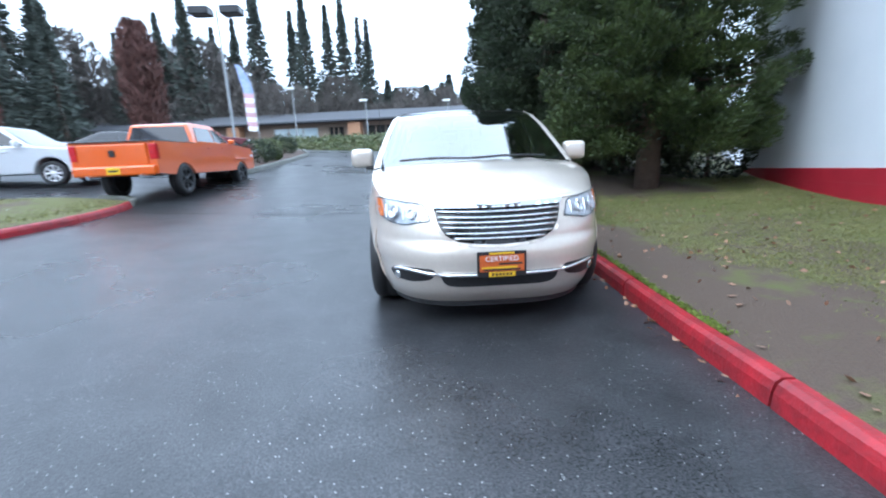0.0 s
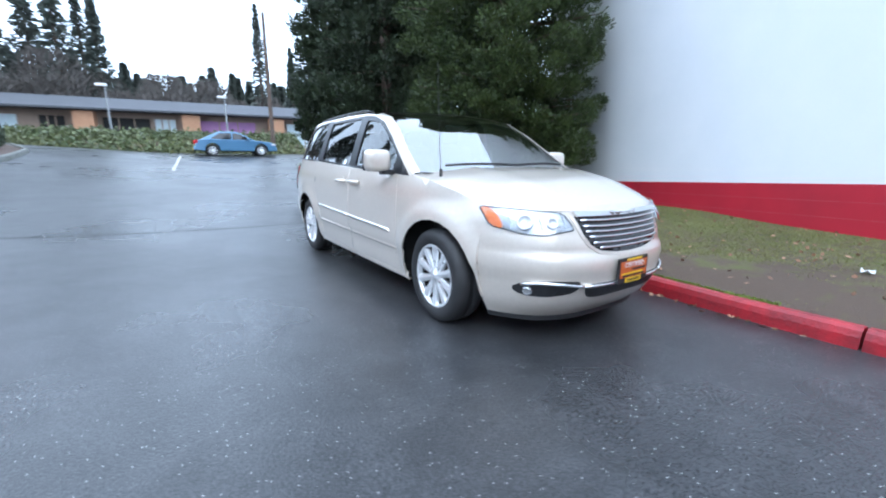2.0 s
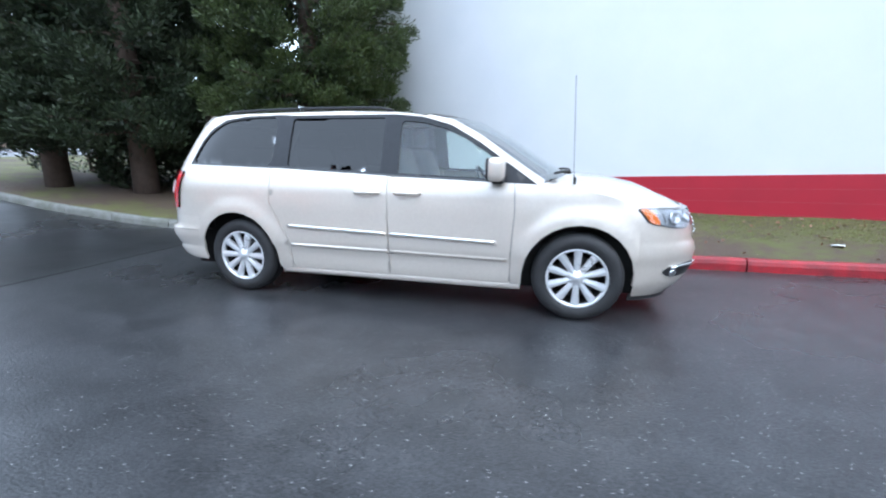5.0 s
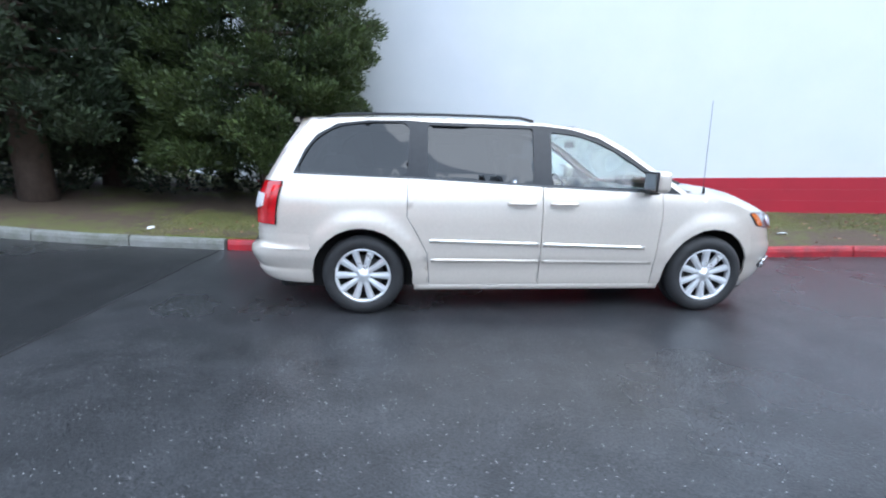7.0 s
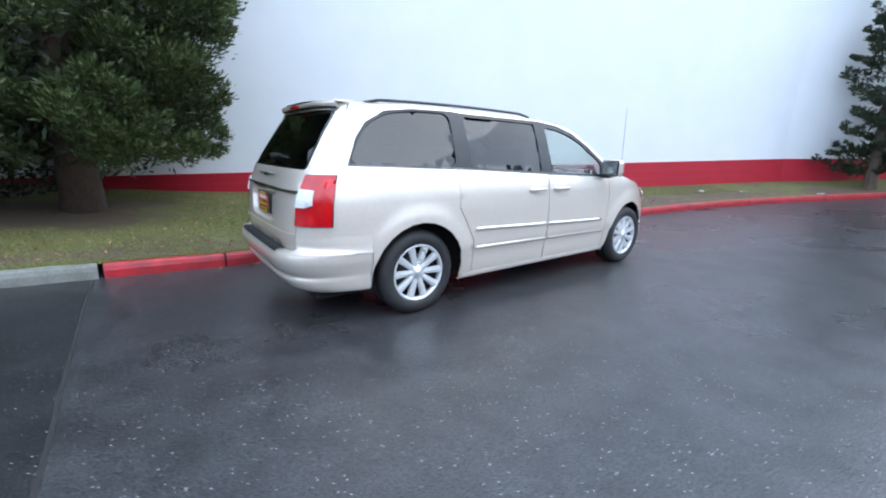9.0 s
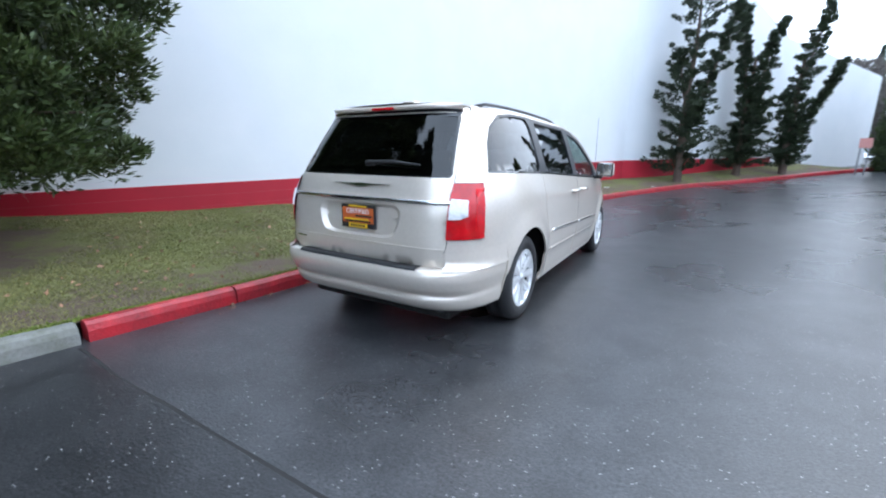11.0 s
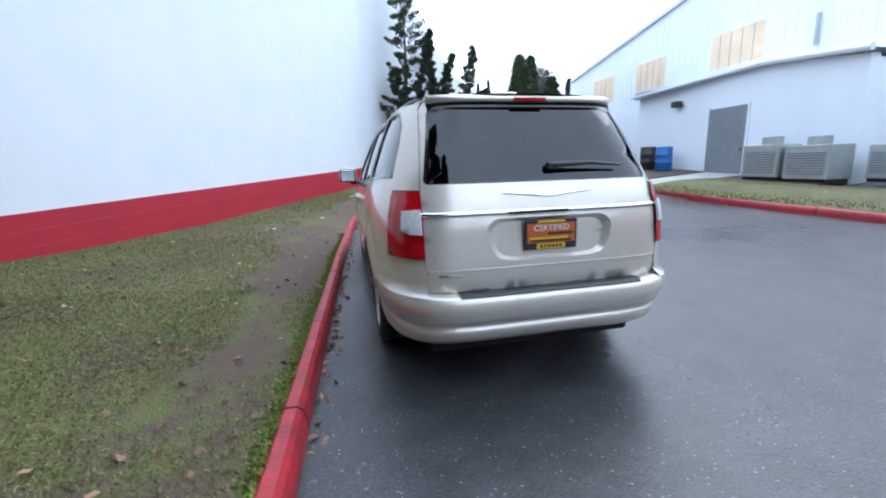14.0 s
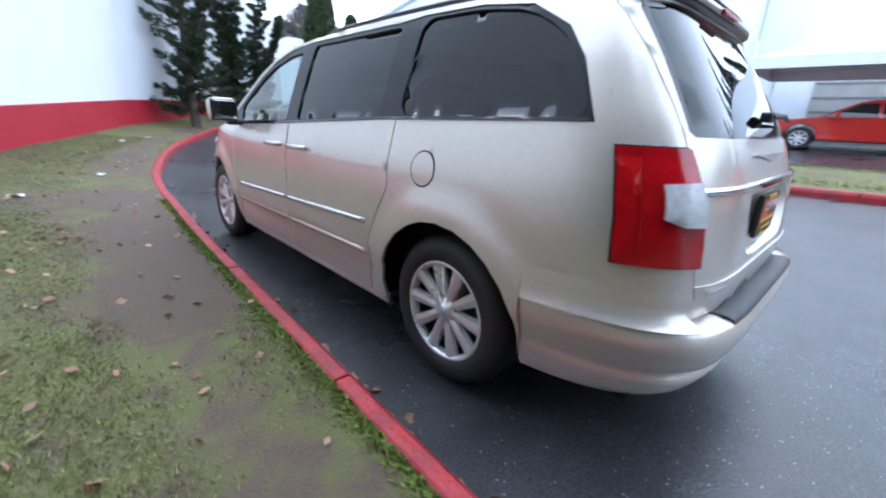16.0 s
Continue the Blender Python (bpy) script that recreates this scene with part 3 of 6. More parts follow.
band_out = [(2.09, 1.207), (1.99, 1.412), (1.90, 1.521), (1.73, 1.614), (1.48, 1.644), (1.12, 1.649), (.97, 1.639), (0, 1.629), (-.24, 1.604), (-.49, 1.534), (-.73, 1.399), (-.97, 1.234),
            (-1.2, 1.073), (-.94, 1.086), (-.42, 1.106), (.02, 1.125), (.98, 1.175), (1.14, 1.185)]

for s in (-1, 1):
    on = side_map(s)
    skin("fender", fender, on, M_PAINT, van)
    fd = skin("front_door", front_door, on, M_PAINT, van)
    sd = skin("sliding_door", slide_door, on, M_PAINT, van)
    skin("quarter_panel", quarter, on, M_PAINT, van)
    skin("roof_side_rail", top_rail, on, M_PAINT, van)
    skin("windscreen_pillar", a_pillar, on, M_PAINT, van)
    skin("window_surround", band_out, side_map(s, -.005), M_PILLAR, van, holes=(q_glass, m_glass, f_glass), depth=.02, step=.05)
    for nm, g, mat_ in (("quarter_window", q_glass, M_PRIVACY), ("sliding_door_window", m_glass, M_PRIVACY), ("front_door_window", f_glass, M_GLASS)):
        skin(nm, g, side_map(s, -.016), mat_, van, depth=.003, step=.05)
    skin("belt_trim", [(-.94, 1.086), (-.42, 1.106), (.02, 1.125), (.98, 1.175), (2.08, 1.206), (2.08, 1.218), (.98, 1.188), (.02, 1.138), (-.42, 1.119), (-.94, 1.099)], side_map(s, .004), M_GLOSS_BLACK, van)
    # rocker and mouldings
    trim_strip("rocker_panel", s, np.linspace(-1.095, 1.095, 44), lambda y: .25, [(-.05, -.042), (-.012, -.034), (-.003, -.022), (-.002, .012), (-.014, .024), (-.03, .026)], M_PAINT, van)
    for owner, y0, y1 in ((fd, -.90, -.005), (sd, .035, .97)):
        z = lambda y: .645 + .031 * y  # noqa: E731
        trim_strip("door_moulding", s, np.linspace(y0, y1, 26), z, [(-.004, -.022), (.011, -.017), (.015, -.006), (.015, .004), (-.004, .014)], M_PAINT, owner)
        trim_strip("moulding_chrome_strip", s, np.linspace(y0 + .008, y1 - .002, 26), z, [(.012, -.004), (.019, -.001), (.020, .005), (.012, .011)], M_CHROME, owner)
    for owner, y0, y1 in ((fd, -.985, -.001), (sd, .026, .955)):
        trim_strip("door_crease", s, np.linspace(y0, y1, 22), lambda y: .486 + .012 * y, [(-.004, -.022), (.006, -.012), (.010, .004), (.007, .012), (-.004, .020)], M_PAINT, owner)
    for owner, yc in ((fd, -.165), (sd, .195)):
        skin("door_handle_cup", soften([(yc - .07, .955), (yc + .07, .955), (yc + .06, 1.02), (yc - .06, 1.02)], 2), side_map(s, .0015), M_PAINT, owner, depth=.002)
        px = s * (flank(yc, .985) + .034)
        pts = [(s * (flank(yc - .11, .985) + .004), yc - .115, .985), (px, yc - .08, .987), (px, yc + .08, .987), (s * (flank(yc + .11, .985) + .004), yc + .115, .985)]
        part("door_handle", bm_tube(pts, [.013, .016, .016, .013], 10), M_PAINT, owner, smooth=True)
    # mirror
    mx = s * (flank(-.95, 1.12) + .03)
    mirror = part("door_mirror", bm_box(min(mx, mx + s * .21), max(mx, mx + s * .21), -.965, -.835, 1.10, 1.275, .045, 4), M_PAINT, van, smooth=True)
    part("mirror_glass", bm_box(min(mx + s * .025, mx + s * .19), max(mx + s * .025, mx + s * .19), -.836, -.828, 1.12, 1.255, .003), M_CHROME, mirror, "mirror glass")
    part("mirror_rim", bm_box(min(mx + s * .012, mx + s * .203), max(mx + s * .012, mx + s * .203), -.85, -.832, 1.108, 1.267, .006), M_BLACK, mirror)
    part("mirror_foot", bm_box(min(s * .86, mx + s * .08), max(s * .86, mx + s * .08), -.95, -.86, 1.075, 1.115, .015), M_BLACK, mirror)
    # head lamp
    hl = soften([(s * .812, .905), (s * .66, .893), (s * .47, .868), (s * .445, .80), (s * .435, .765), (s * .52, .755), (s * .60, .735), (s * .70, .745), (s * .80, .785)], 1, .014)
    lamp = skin("headlamp", hl, end_map(True, .004), M_REFLECT, van, depth=.02, step=.03, label="clear headlamp with chrome reflector")
    for cx, cz, r in ((s * .675, .815, .050), (s * .555, .808, .036)):
        p, nn = end_map(True, .006)(cx, cz)
        bowl = part("lamp_bowl", bm_lathe([(.002, .004), (r * .45, .002), (r * .7, .012), (r, .022), (r * 1.06, .01)], 20, "z"), M_REFLECT, lamp, smooth=True)
        bowl.matrix_local = Matrix.Translation(p) @ nn.to_track_quat("Z", "Y").to_matrix().to_4x4()
        bulb = part("lamp_bulb", bm_lathe([(.001, .03), (r * .3, .024), (r * .38, .008), (r * .38, 0)], 14, "z"), M_WHITE_LENS, lamp, smooth=True)
        bulb.matrix_local = bowl.matrix_local
    skin("side_marker", soften([(s * .806, .897), (s * .775, .894), (s * .760, .84), (s * .757, .772), (s * .793, .79)], 1, .012), end_map(True, .012), M_AMBER, lamp, depth=.008, step=.03, label="amber side marker")
    skin("lamp_bezel", hl, end_map(True, .0065), M_PILLAR, lamp, holes=([(.645 * s + (x - .645 * s) * .955, .815 + (z - .815) * .90) for x, z in hl],), depth=.004, step=.03, label="thin dark lamp bezel")
    for k in range(5):
        xk = s * (.49 + .06 * k)
        part("reflector_rib", bm_tube([end_map(True, .010)(xk, zk)[0] for zk in (.775, .815, .855)], .004, 5), M_CHROME, lamp)
    skin("lamp_cover", hl, end_map(True, .026), M_LENS, lamp, depth=.004, step=.04)
    # fog lamp pocket
    fog = soften([(s * .735, .405), (s * .70, .448), (s * .60, .466), (s * .43, .462), (s * .42, .43), (s * .45, .385), (s * .58, .355), (s * .69, .358)], 1, .02)
    pocket = skin("fog_lamp_pocket", fog, end_map(True, .003), M_BLACK, van, depth=.01, step=.04)
    p, nn = end_map(True, .004)(s * .672, .392)
    fogl = part("fog_lamp", bm_lathe([(.002, .012), (.020, .01), (.025, .014), (.031, .006), (.033, 0)], 20, "z"), M_CHROME, pocket, "round chrome fog lamp", smooth=True)
    fogl.matrix_local = Matrix.Translation(p) @ nn.to_track_quat("Z", "Y").to_matrix().to_4x4()
    # rear lamps
    def lamp_rows(z0, z1, qa, xb, off, k=6, cols=8):
        zs = np.linspace(z0, z1, k)
        rr = corner_rows(False, zs, start_q=qa, stop_x=xb, cols=cols, off=off)
        return [[Vector((s * p.x, p.y, p.z)) for p in r] for r in rr]
    tail = sheet("tail_lamp", lamp_rows(.79, 1.14, .885, .705, .017), M_RED_LENS, van, "tall red tail lamp", flip=s > 0)
    skin("reversing_lens", [(s * .705, .915), (s * .76, .915), (s * .795, .935), (s * .785, 1.03), (s * .705, 1.04)], end_map(False, .029), M_WHITE_LENS, tail, depth=.012, step=.025, label="clear reversing lens")
    sheet("lamp_light_guide", lamp_rows(.845, 1.11, .915, .835, .0195, cols=4), M_LIT_RED, tail, "brighter red inner strip", flip=s > 0)
    sheet("lamp_bezel", lamp_rows(.786, 1.144, .882, .703, .009), M_GLOSS_BLACK, tail, flip=s > 0)
    # pillar beside the tailgate
    gate_x = lambda z: float(np.interp(z, [.6, .75, 1.0, 1.15, 1.6, 1.66], [.66, .705, .715, .70, .635, .60]))  # noqa: E731
    rr = corner_rows(False, np.linspace(.62, 1.655, 22), start_q=.89, stop_x=lambda z: gate_x(z) + .004, cols=10, off=.001)
    sheet("rear_pillar", [[Vector((s * p.x, p.y, p.z)) for p in r] for r in rr], M_PAINT, van, flip=s > 0)
    # roof rack rail
    rail_pts = [(s * (flank(y, 1.665) - .07), y, (1.675 if 0.15 < y < 1.75 else 1.66) + .03 * math.sin(math.pi * min(1, max(0, (y - .05) / 1.8))) ** .35) for y in np.linspace(.06, 1.84, 16)]
    part("roof_rail", bm_tube(rail_pts, .012, 8), M_PILLAR, van, smooth=True)

# front end
zs = np.r_[np.linspace(.19, .5, 9), .55, .58, .60, .62, .64, .66, np.linspace(.70, .905, 7)]
fascia = sheet("front_bumper", corner_rows(True, zs, start_y=-1.958, cols=22, both=True), M_PAINT, van)
sheet("front_air_dam", [[Vector((p.x * .97, p.y * .99, z)) for p in corner_rows(True, [.2], start_y=-1.958, cols=16, both=True)[0]] for z in (.15, .2)], M_BLACK, van)
gr = [(-.415, .845), (-.25, .835), (0, .832), (.25, .835), (.415, .845), (.385, .74), (.345, .68), (.27, .635), (.15, .618), (0, .612), (-.15, .618), (-.27, .635), (-.345, .68), (-.385, .74)]
wide = [(x * 1.07, .735 + (z - .735) * 1.13) for x, z in gr]
grille = skin("grille", wide, end_map(True, .006), M_PAINT, van, depth=.012, step=.04)
skin("grille_opening", gr, end_map(True, .009), M_GLOSS_BLACK, grille, depth=.004, step=.04)
for i in range(6):
    z = .652 + i * .031
    hx = float(np.interp(z, [.62, .64, .68, .74, .84], [.20, .27, .335, .375, .40]))
    pts = [end_map(True, .022)(x, z + .012 * (x / .4) ** 2)[0] for x in np.linspace(-hx, hx, 15)]
    part("grille_bar", bm_tube(pts, .0075, 6), M_CHROME, grille, "chrome grille bar", smooth=True)
skin("grille_brow", [(-.42, .868), (0, .853), (.42, .868), (.405, .838), (.2, .832), (0, .829), (-.2, .832), (-.405, .838)], end_map(True, .032), M_CHROME, grille, depth=.028, step=.03, label="chrome upper grille brow")
skin("winged_badge", [(-.15, .848), (-.05, .852), (0, .856), (.05, .852), (.15, .848), (.05, .842), (0, .84), (-.05, .842)], end_map(True, .042), M_ALLOY, grille, depth=.008, step=.03)
skin("lower_intake", soften([(-.39, .435), (.39, .435), (.37, .36), (.31, .335), (-.31, .335), (-.37, .36)]), end_map(True, .003), M_BLACK, van, depth=.01, step=.05)
for a, b in ((-.70, -.405), (-.40, .40), (.405, .70)):
    pts = [end_map(True, .014)(x, .425 + .045 * abs(x) * smooth01(.3, .6, abs(x)) - .05 * smooth01(.62, .8, abs(x)))[0] for x in np.linspace(a, b, 12)]
    part("bumper_chrome_bar", bm_tube(pts, .011, 8), M_CHROME, van, smooth=True)

# bonnet
hood_side = table([(-2.0, .895), (-1.965, .908), (-1.75, .985), (-1.5, 1.045), (-1.24, 1.083)])
rows = []
for i in range(15):
    u = i / 14
    row = []
    for j in range(25):
        c = -1 + 2 * j / 24
        ya = -1.24 - .24 * (1 - c * c)
        edge = abs(c) ** 5
        yb = (-2.375 + .055 * c * c) * (1 - edge) - 1.965 * edge
        y = ya + (yb - ya) * u
        yside = -1.24 + (-1.965 + 1.24) * u
        zs_ = hood_side(yside)
        xs_ = flank(yside, zs_)
        zc = float(np.interp(u, [0, .3, .6, .85, .95, 1], [1.135, 1.115, 1.055, .955, .905, .872]))
        z = zs_ + (zc - zs_) * (1 - abs(c) ** 2.6) + .012 * smooth01(.42, .5, abs(c)) * (1 - smooth01(.5, .7, abs(c))) * (1 - u * .8)
        row.append((xs_ * c, y, z))
    rows.append(row)
sheet("bonnet", rows, M_PAINT, van, flip=True)

# windscreen, roof and pillar skins
ap = [(-1.24, 1.085), (-.97, 1.262), (-.73, 1.43), (-.49, 1.56), (-.27, 1.612)]
ayt, azt = table([(i / 4, p[0]) for i, p in enumerate(ap)]), table([(i / 4, p[1]) for i, p in enumerate(ap)])
ws, strip_r, strip_l = [], [], []
for i in range(17):
    v = i / 16
    y, z = ayt(v), azt(v)
    xe = flank(y, z)
    xi = xe - .06
    bow = .22 - .11 * v
    row = [Vector((xi * c, y - .015 - bow * (1 - c * c), z + .012 + .022 * (1 - c * c) * v)) for c in np.linspace(-1, 1, 17)]
    ws.append(row)
    strip_r.append([Vector((-xe, y, z)), Vector((-xe + .02, y - .012, z + .012)), row[0] + Vector((0, 0, .004))])
    strip_l.append([Vector((xe, y, z)), Vector((xe - .02, y - .012, z + .012)), row[-1] + Vector((0, 0, .004))])
sheet("windscreen", ws, M_SCREEN, van, flip=False)
sheet("pillar_cover", strip_r, M_PAINT, van)
sheet("pillar_cover", strip_l, M_PAINT, van)
sheet("windscreen_shade_band", [[p + Vector((0, -.004, .005)) for p in r] for r in (ws[16], ws[15])], M_GLOSS_BLACK, van)
sheet("cowl", [[Vector((p.x, p.y - .075, p.z - .005)) for p in ws[0]], [p + Vector((0, -.01, .002)) for p in ws[0]]], M_BLACK, van)
for x0, x1, r in ((-.66, -.06, 0), (-.05, .62, 1)):
    pts = [(x, -1.44 + .20 * (x / .8) ** 2 + (.05 if r else .02) * 0, 1.128 + .012 * math.sin(math.pi * i / 8)) for i, x in enumerate(np.linspace(x0, x1, 9))]
    part("windscreen_wiper", bm_tube([(a, b - .02, c + .022) for a, b, c in pts], .011, 6), M_BLACK, van, "black wiper blade")
rows = []
crown = table([(-.45, 1.615), (-.27, 1.645), (0, 1.685), (.3, 1.708), (1.0, 1.722), (1.7, 1.712), (2.0, 1.695), (2.2, 1.668)])
for i in range(27):
    u = i / 26
    row = []
    for c in np.linspace(-1, 1, 25):
        y0, y1 = -.285 - .11 * (1 - c * c), 1.99 + .17 * (1 - abs(c) ** 4)
        y = y0 + (y1 - y0) * u
        ys = -.27 + (1.97 + .27) * u
        ze = eave(ys)
        z = ze + (crown(y) - ze) * (1 - abs(c) ** 2.8)
        if i == 0:
            z = azt(1) + .014 + .022 * (1 - c * c)
        row.append((flank(ys, ze) * c, y, z))
    rows.append(row)
sheet("roof", rows, M_PAINT, van, flip=False)
part("roof_aerial_fin", bm_box(-.06, .06, 1.70, 1.86, 1.70, 1.735, .016, 3), M_PAINT, van, smooth=True)
part("aerial", bm_tube([(-.80, -1.47, 1.05), (-.80, -1.47, 1.12), (-.80, -1.462, 1.14), (-.80, -1.43, 1.86)], [.014, .011, .0026, .0016], 6), M_BLACK, van)

# tailgate
gate_out = [(x, z) for x, z in [(-.60, 1.655), (0, 1.668), (.60, 1.655)]] + [(gate_x(z), z) for z in (1.6, 1.4, 1.15, 1.0, .85, .75, .68)] + [(.68, .632), (.65, .606), (.5, .602), (0, .597), (-.5, .602), (-.65, .606), (-.68, .632)] + [(-gate_x(z), z) for z in (.68, .75, .85, 1.0, 1.15, 1.4, 1.6)]
r_glass = [(.585, 1.60), (-.585, 1.60), (-.605, 1.57), (-.682, 1.19), (-.668, 1.172), (.668, 1.172), (.682, 1.19), (.605, 1.57)]
rec = soften([(.385, .985), (.35, .80), (.27, .755), (-.27, .755), (-.35, .80), (-.385, .985)], 2, .06)
gate = skin("tailgate", gate_out, end_map(False), M_PAINT, van, holes=(r_glass, rec), step=.045)
skin("tailgate_inner", [(-.72, .585), (.72, .585), (.70, .70), (-.70, .70)], end_map(False, -.006), M_PAINT, gate, depth=.004, step=.06)
skin("rear_window", r_glass, end_map(False, -.004), M_PRIVACY, gate, depth=.004, step=.1, label="dark tinted rear window")
rim_in = [(x * .975, 1.385 + (z - 1.385) * .96) for x, z in r_glass]
skin("rear_window_border", r_glass, end_map(False, -.001), M_GLOSS_BLACK, gate, holes=(rim_in,), depth=.002, step=.06)
# spoiler over the rear window
rows = []
for x in np.linspace(-.60, .60, 23):
    yb = end_map(False)(x * .93, 1.64)[0].y
    k = 1 - (abs(x) / .60) ** 6
    rows.append([(x, yb - .10, 1.668 + .012 * k), (x, yb + .03, 1.666), (x, yb + .05 * k + .01, 1.648 - .004 * (1 - k)), (x, yb + .045 * k + .01, 1.628), (x, yb + .01, 1.612), (x, yb - .05, 1.60)])
sp = sheet("spoiler", rows, M_PAINT, gate, flip=True)
rows = [[Vector(r[3]) + Vector((0, .001, -.004)), Vector(r[4]) + Vector((0, .005, -.008)), (r[4][0] * .99, r[4][1] + .03, 1.575)] for r in rows]
sheet("spoiler_underside", rows, M_GLOSS_BLACK, gate, flip=True)
part("high_brake_lamp", bm_box(-.10, .10, 2.16, 2.186, 1.628, 1.648, .004), M_RED_LENS, gate, "thin red brake lamp")
for a, b in ((-.71, -.40), (-.40, .40), (.40, .71)):
    rows = [[end_map(False, o)(x, 1.015 + dz - (.012 if abs(x) < .42 else 0) * 0)[0] for o, dz in ((.002, -.013), (.014, -.010), (.017, 0), (.014, .010), (.002, .013))] for x in np.linspace(a, b, 12)]
    sheet("tailgate_chrome_bar", rows, M_CHROME, gate, flip=True)
# a raised model name in metal: plain bars
for k in range(12):
    x = .24 - k * .03
    p = end_map(False, .021)(x, 1.015)[0]
    part("name_letter", bm_box(p.x - .010, p.x + .010, p.y - .001, p.y + .004, 1.006, 1.024), M_GLOSS_BLACK, gate)
rim2 = [(x * .9, .865 + (z - .865) * .86) for x, z in rec]
lo_, hi_ = resample(rec, .03), None
hi_ = [(x * .9, .865 + (z - .865) * .86) for x, z in lo_]
sheet("plate_recess_rim", [[end_map(False, o)(*q)[0] for q in lp + lp[:1]] for lp, o in ((lo_, 0), (hi_, -.03))], M_PAINT, gate)
skin("plate_recess", rim2, end_map(False, -.03), M_PAINT, gate, depth=.004, step=.05)
skin("tailgate_crease", [(-.70, .716), (.70, .716), (.70, .724), (-.70, .724)], end_map(False, .006), M_PAINT, gate, depth=.008, step=.06)
skin("tailgate_badge", [(-.27, 1.115), (-.08, 1.10), (-.03, 1.093), (.03, 1.093), (.08, 1.10), (.27, 1.115), (.06, 1.113), (0, 1.118), (-.06, 1.113)], end_map(False, .012), M_CHROME, gate, depth=.01, step=.03, label="chrome winged badge")
skin("trim_badge", [(.64, .69), (.52, .69), (.52, .702), (.64, .702)], end_map(False, .008), M_CHROME, gate, depth=.005, step=.03)
p0, p1 = end_map(False, .03)(-.06, 1.245)[0], end_map(False, .03)(-.47, 1.235)[0]
wiper = part("rear_wiper", bm_tube([p0 + Vector((.02, 0, 0)), (p0 + p1) / 2 + Vector((0, .012, .012)), p1], [.017, .011, .006], 8), M_BLACK, gate, "black rear wiper")
part("wiper_pivot", bm_box(p0.x - .02, p0.x + .05, p0.y - .03, p0.y + .012, p0.z - .025, p0.z + .015, .01), M_BLACK, wiper)

# rear bumper
bump_y = table([(.24, 2.36), (.285, 2.43), (.31, 2.48), (.36, 2.51), (.385, 2.52), (.40, 2.505), (.415, 2.505), (.43, 2.535), (.48, 2.56), (.54, 2.57), (.575, 2.56), (.59, 2.545)])
rb = corner_rows(False, [.285, .30, .32, .34, .36, .385, .395, .405, .415, .43, .46, .50, .54, .575, .59], start_y=1.955, cols=18, ends=bump_y, both=True)
shelf = [[Vector((p.x * .985, p.y - .045, .597)) for p in rb[-1]], [Vector((p.x * .95, p.y - .11, .594)) for p in rb[-1]]]
bumper = sheet("rear_bumper", rb + shelf, M_PAINT, van)
upper = []
for z in np.linspace(.59, .72, 5):
    upper.append(corner_rows(False, [z], start_y=1.955, stop_x=.70, cols=8, off=.012 * (1 - (z - .59) / .13), ends=bump_y if z < .6 else tail_y)[0])
for s in (-1, 1):
    sheet("bumper_corner", [[Vector((s * p.x, p.y, p.z)) for p in r] for r in upper], M_PAINT, bumper, flip=s > 0)
pad = [[Vector((x, end_map(False, 0, bump_y)(x, .575)[0].y + d, z)) for d, z in ((-.10, .600), (-.03, .604), (-.012, .598), (-.004, .585))] for x in np.linspace(-.54, .54, 17)]
sheet("step_pad", pad, M_BLACK, bumper, "ribbed black plastic step pad", flip=True)
part("exhaust_tip", bm_tube([(-.62, 2.1, .29), (-.62, 2.35, .285)], .028, 12), M_CHROME, van)


def dealer_plate(parent, y, z, turn):
    """A dark frame with an orange card, a white word, a yellow foot and unreadable small lines."""
    root = part("number_plate", bm_box(-.157, .157, -.008, .008, -.083, .083, .004), M_BLACK, parent, "orange dealer card in a black plate frame")
    root.matrix_local = Matrix.Translation((0, y, z)) @ pose(0, 0, 0, 0, 0, turn)
    part("card", bm_box(-.142, .142, -.0105, -.008, -.045, .062), M_PLATE_O, root)
    part("card_foot", bm_box(-.085, .085, -.011, -.008, -.079, -.049), M_PLATE_Y, root)
    part("frame_line", bm_box(-.08, .08, -.0115, -.008, .066, .078), M_PLATE_Y, root)
    text_part("CERTIFIED", .046, M_WHITE, root, Matrix.Translation((0, -.0125, .036)) @ pose(0, 0, 0, 90, 0, 0))
    for z0, x0, x1, mm in ((.004, -.02, .13, M_BLACK), (-.02, -.13, .10, M_PLATE_Y), (-.034, -.12, .12, M_BLACK)):
        part("card_line", bm_box(x0, x1, -.0112, -.008, z0 - .006, z0 + .006), mm, root)
    for k in range(6):
        part("foot_letter", bm_box(-.066 + k * .023, -.050 + k * .023, -.0118, -.010, -.072, -.056), M_BLACK, root)
    return root


dealer_plate(van, -2.530, .495, 0)
dealer_plate(van, 2.466, .885, 180)

# fuel flap on the kerb side
fl = [(1.40 + .078 * math.cos(a), .985 + .078 * math.sin(a)) for a in np.linspace(0, math.tau, 28, endpoint=False)]
fl2 = [(1.40 + .071 * math.cos(a), .985 + .071 * math.sin(a)) for a in np.linspace(0, math.tau, 28, endpoint=False)]
skin("fuel_flap_gap", fl, side_map(1, .0012), M_DARK, van, holes=(fl2,), depth=.001, step=.02)
skin("fuel_flap", fl2, side_map(1, .003), M_PAINT, van, depth=.004, step=.03)

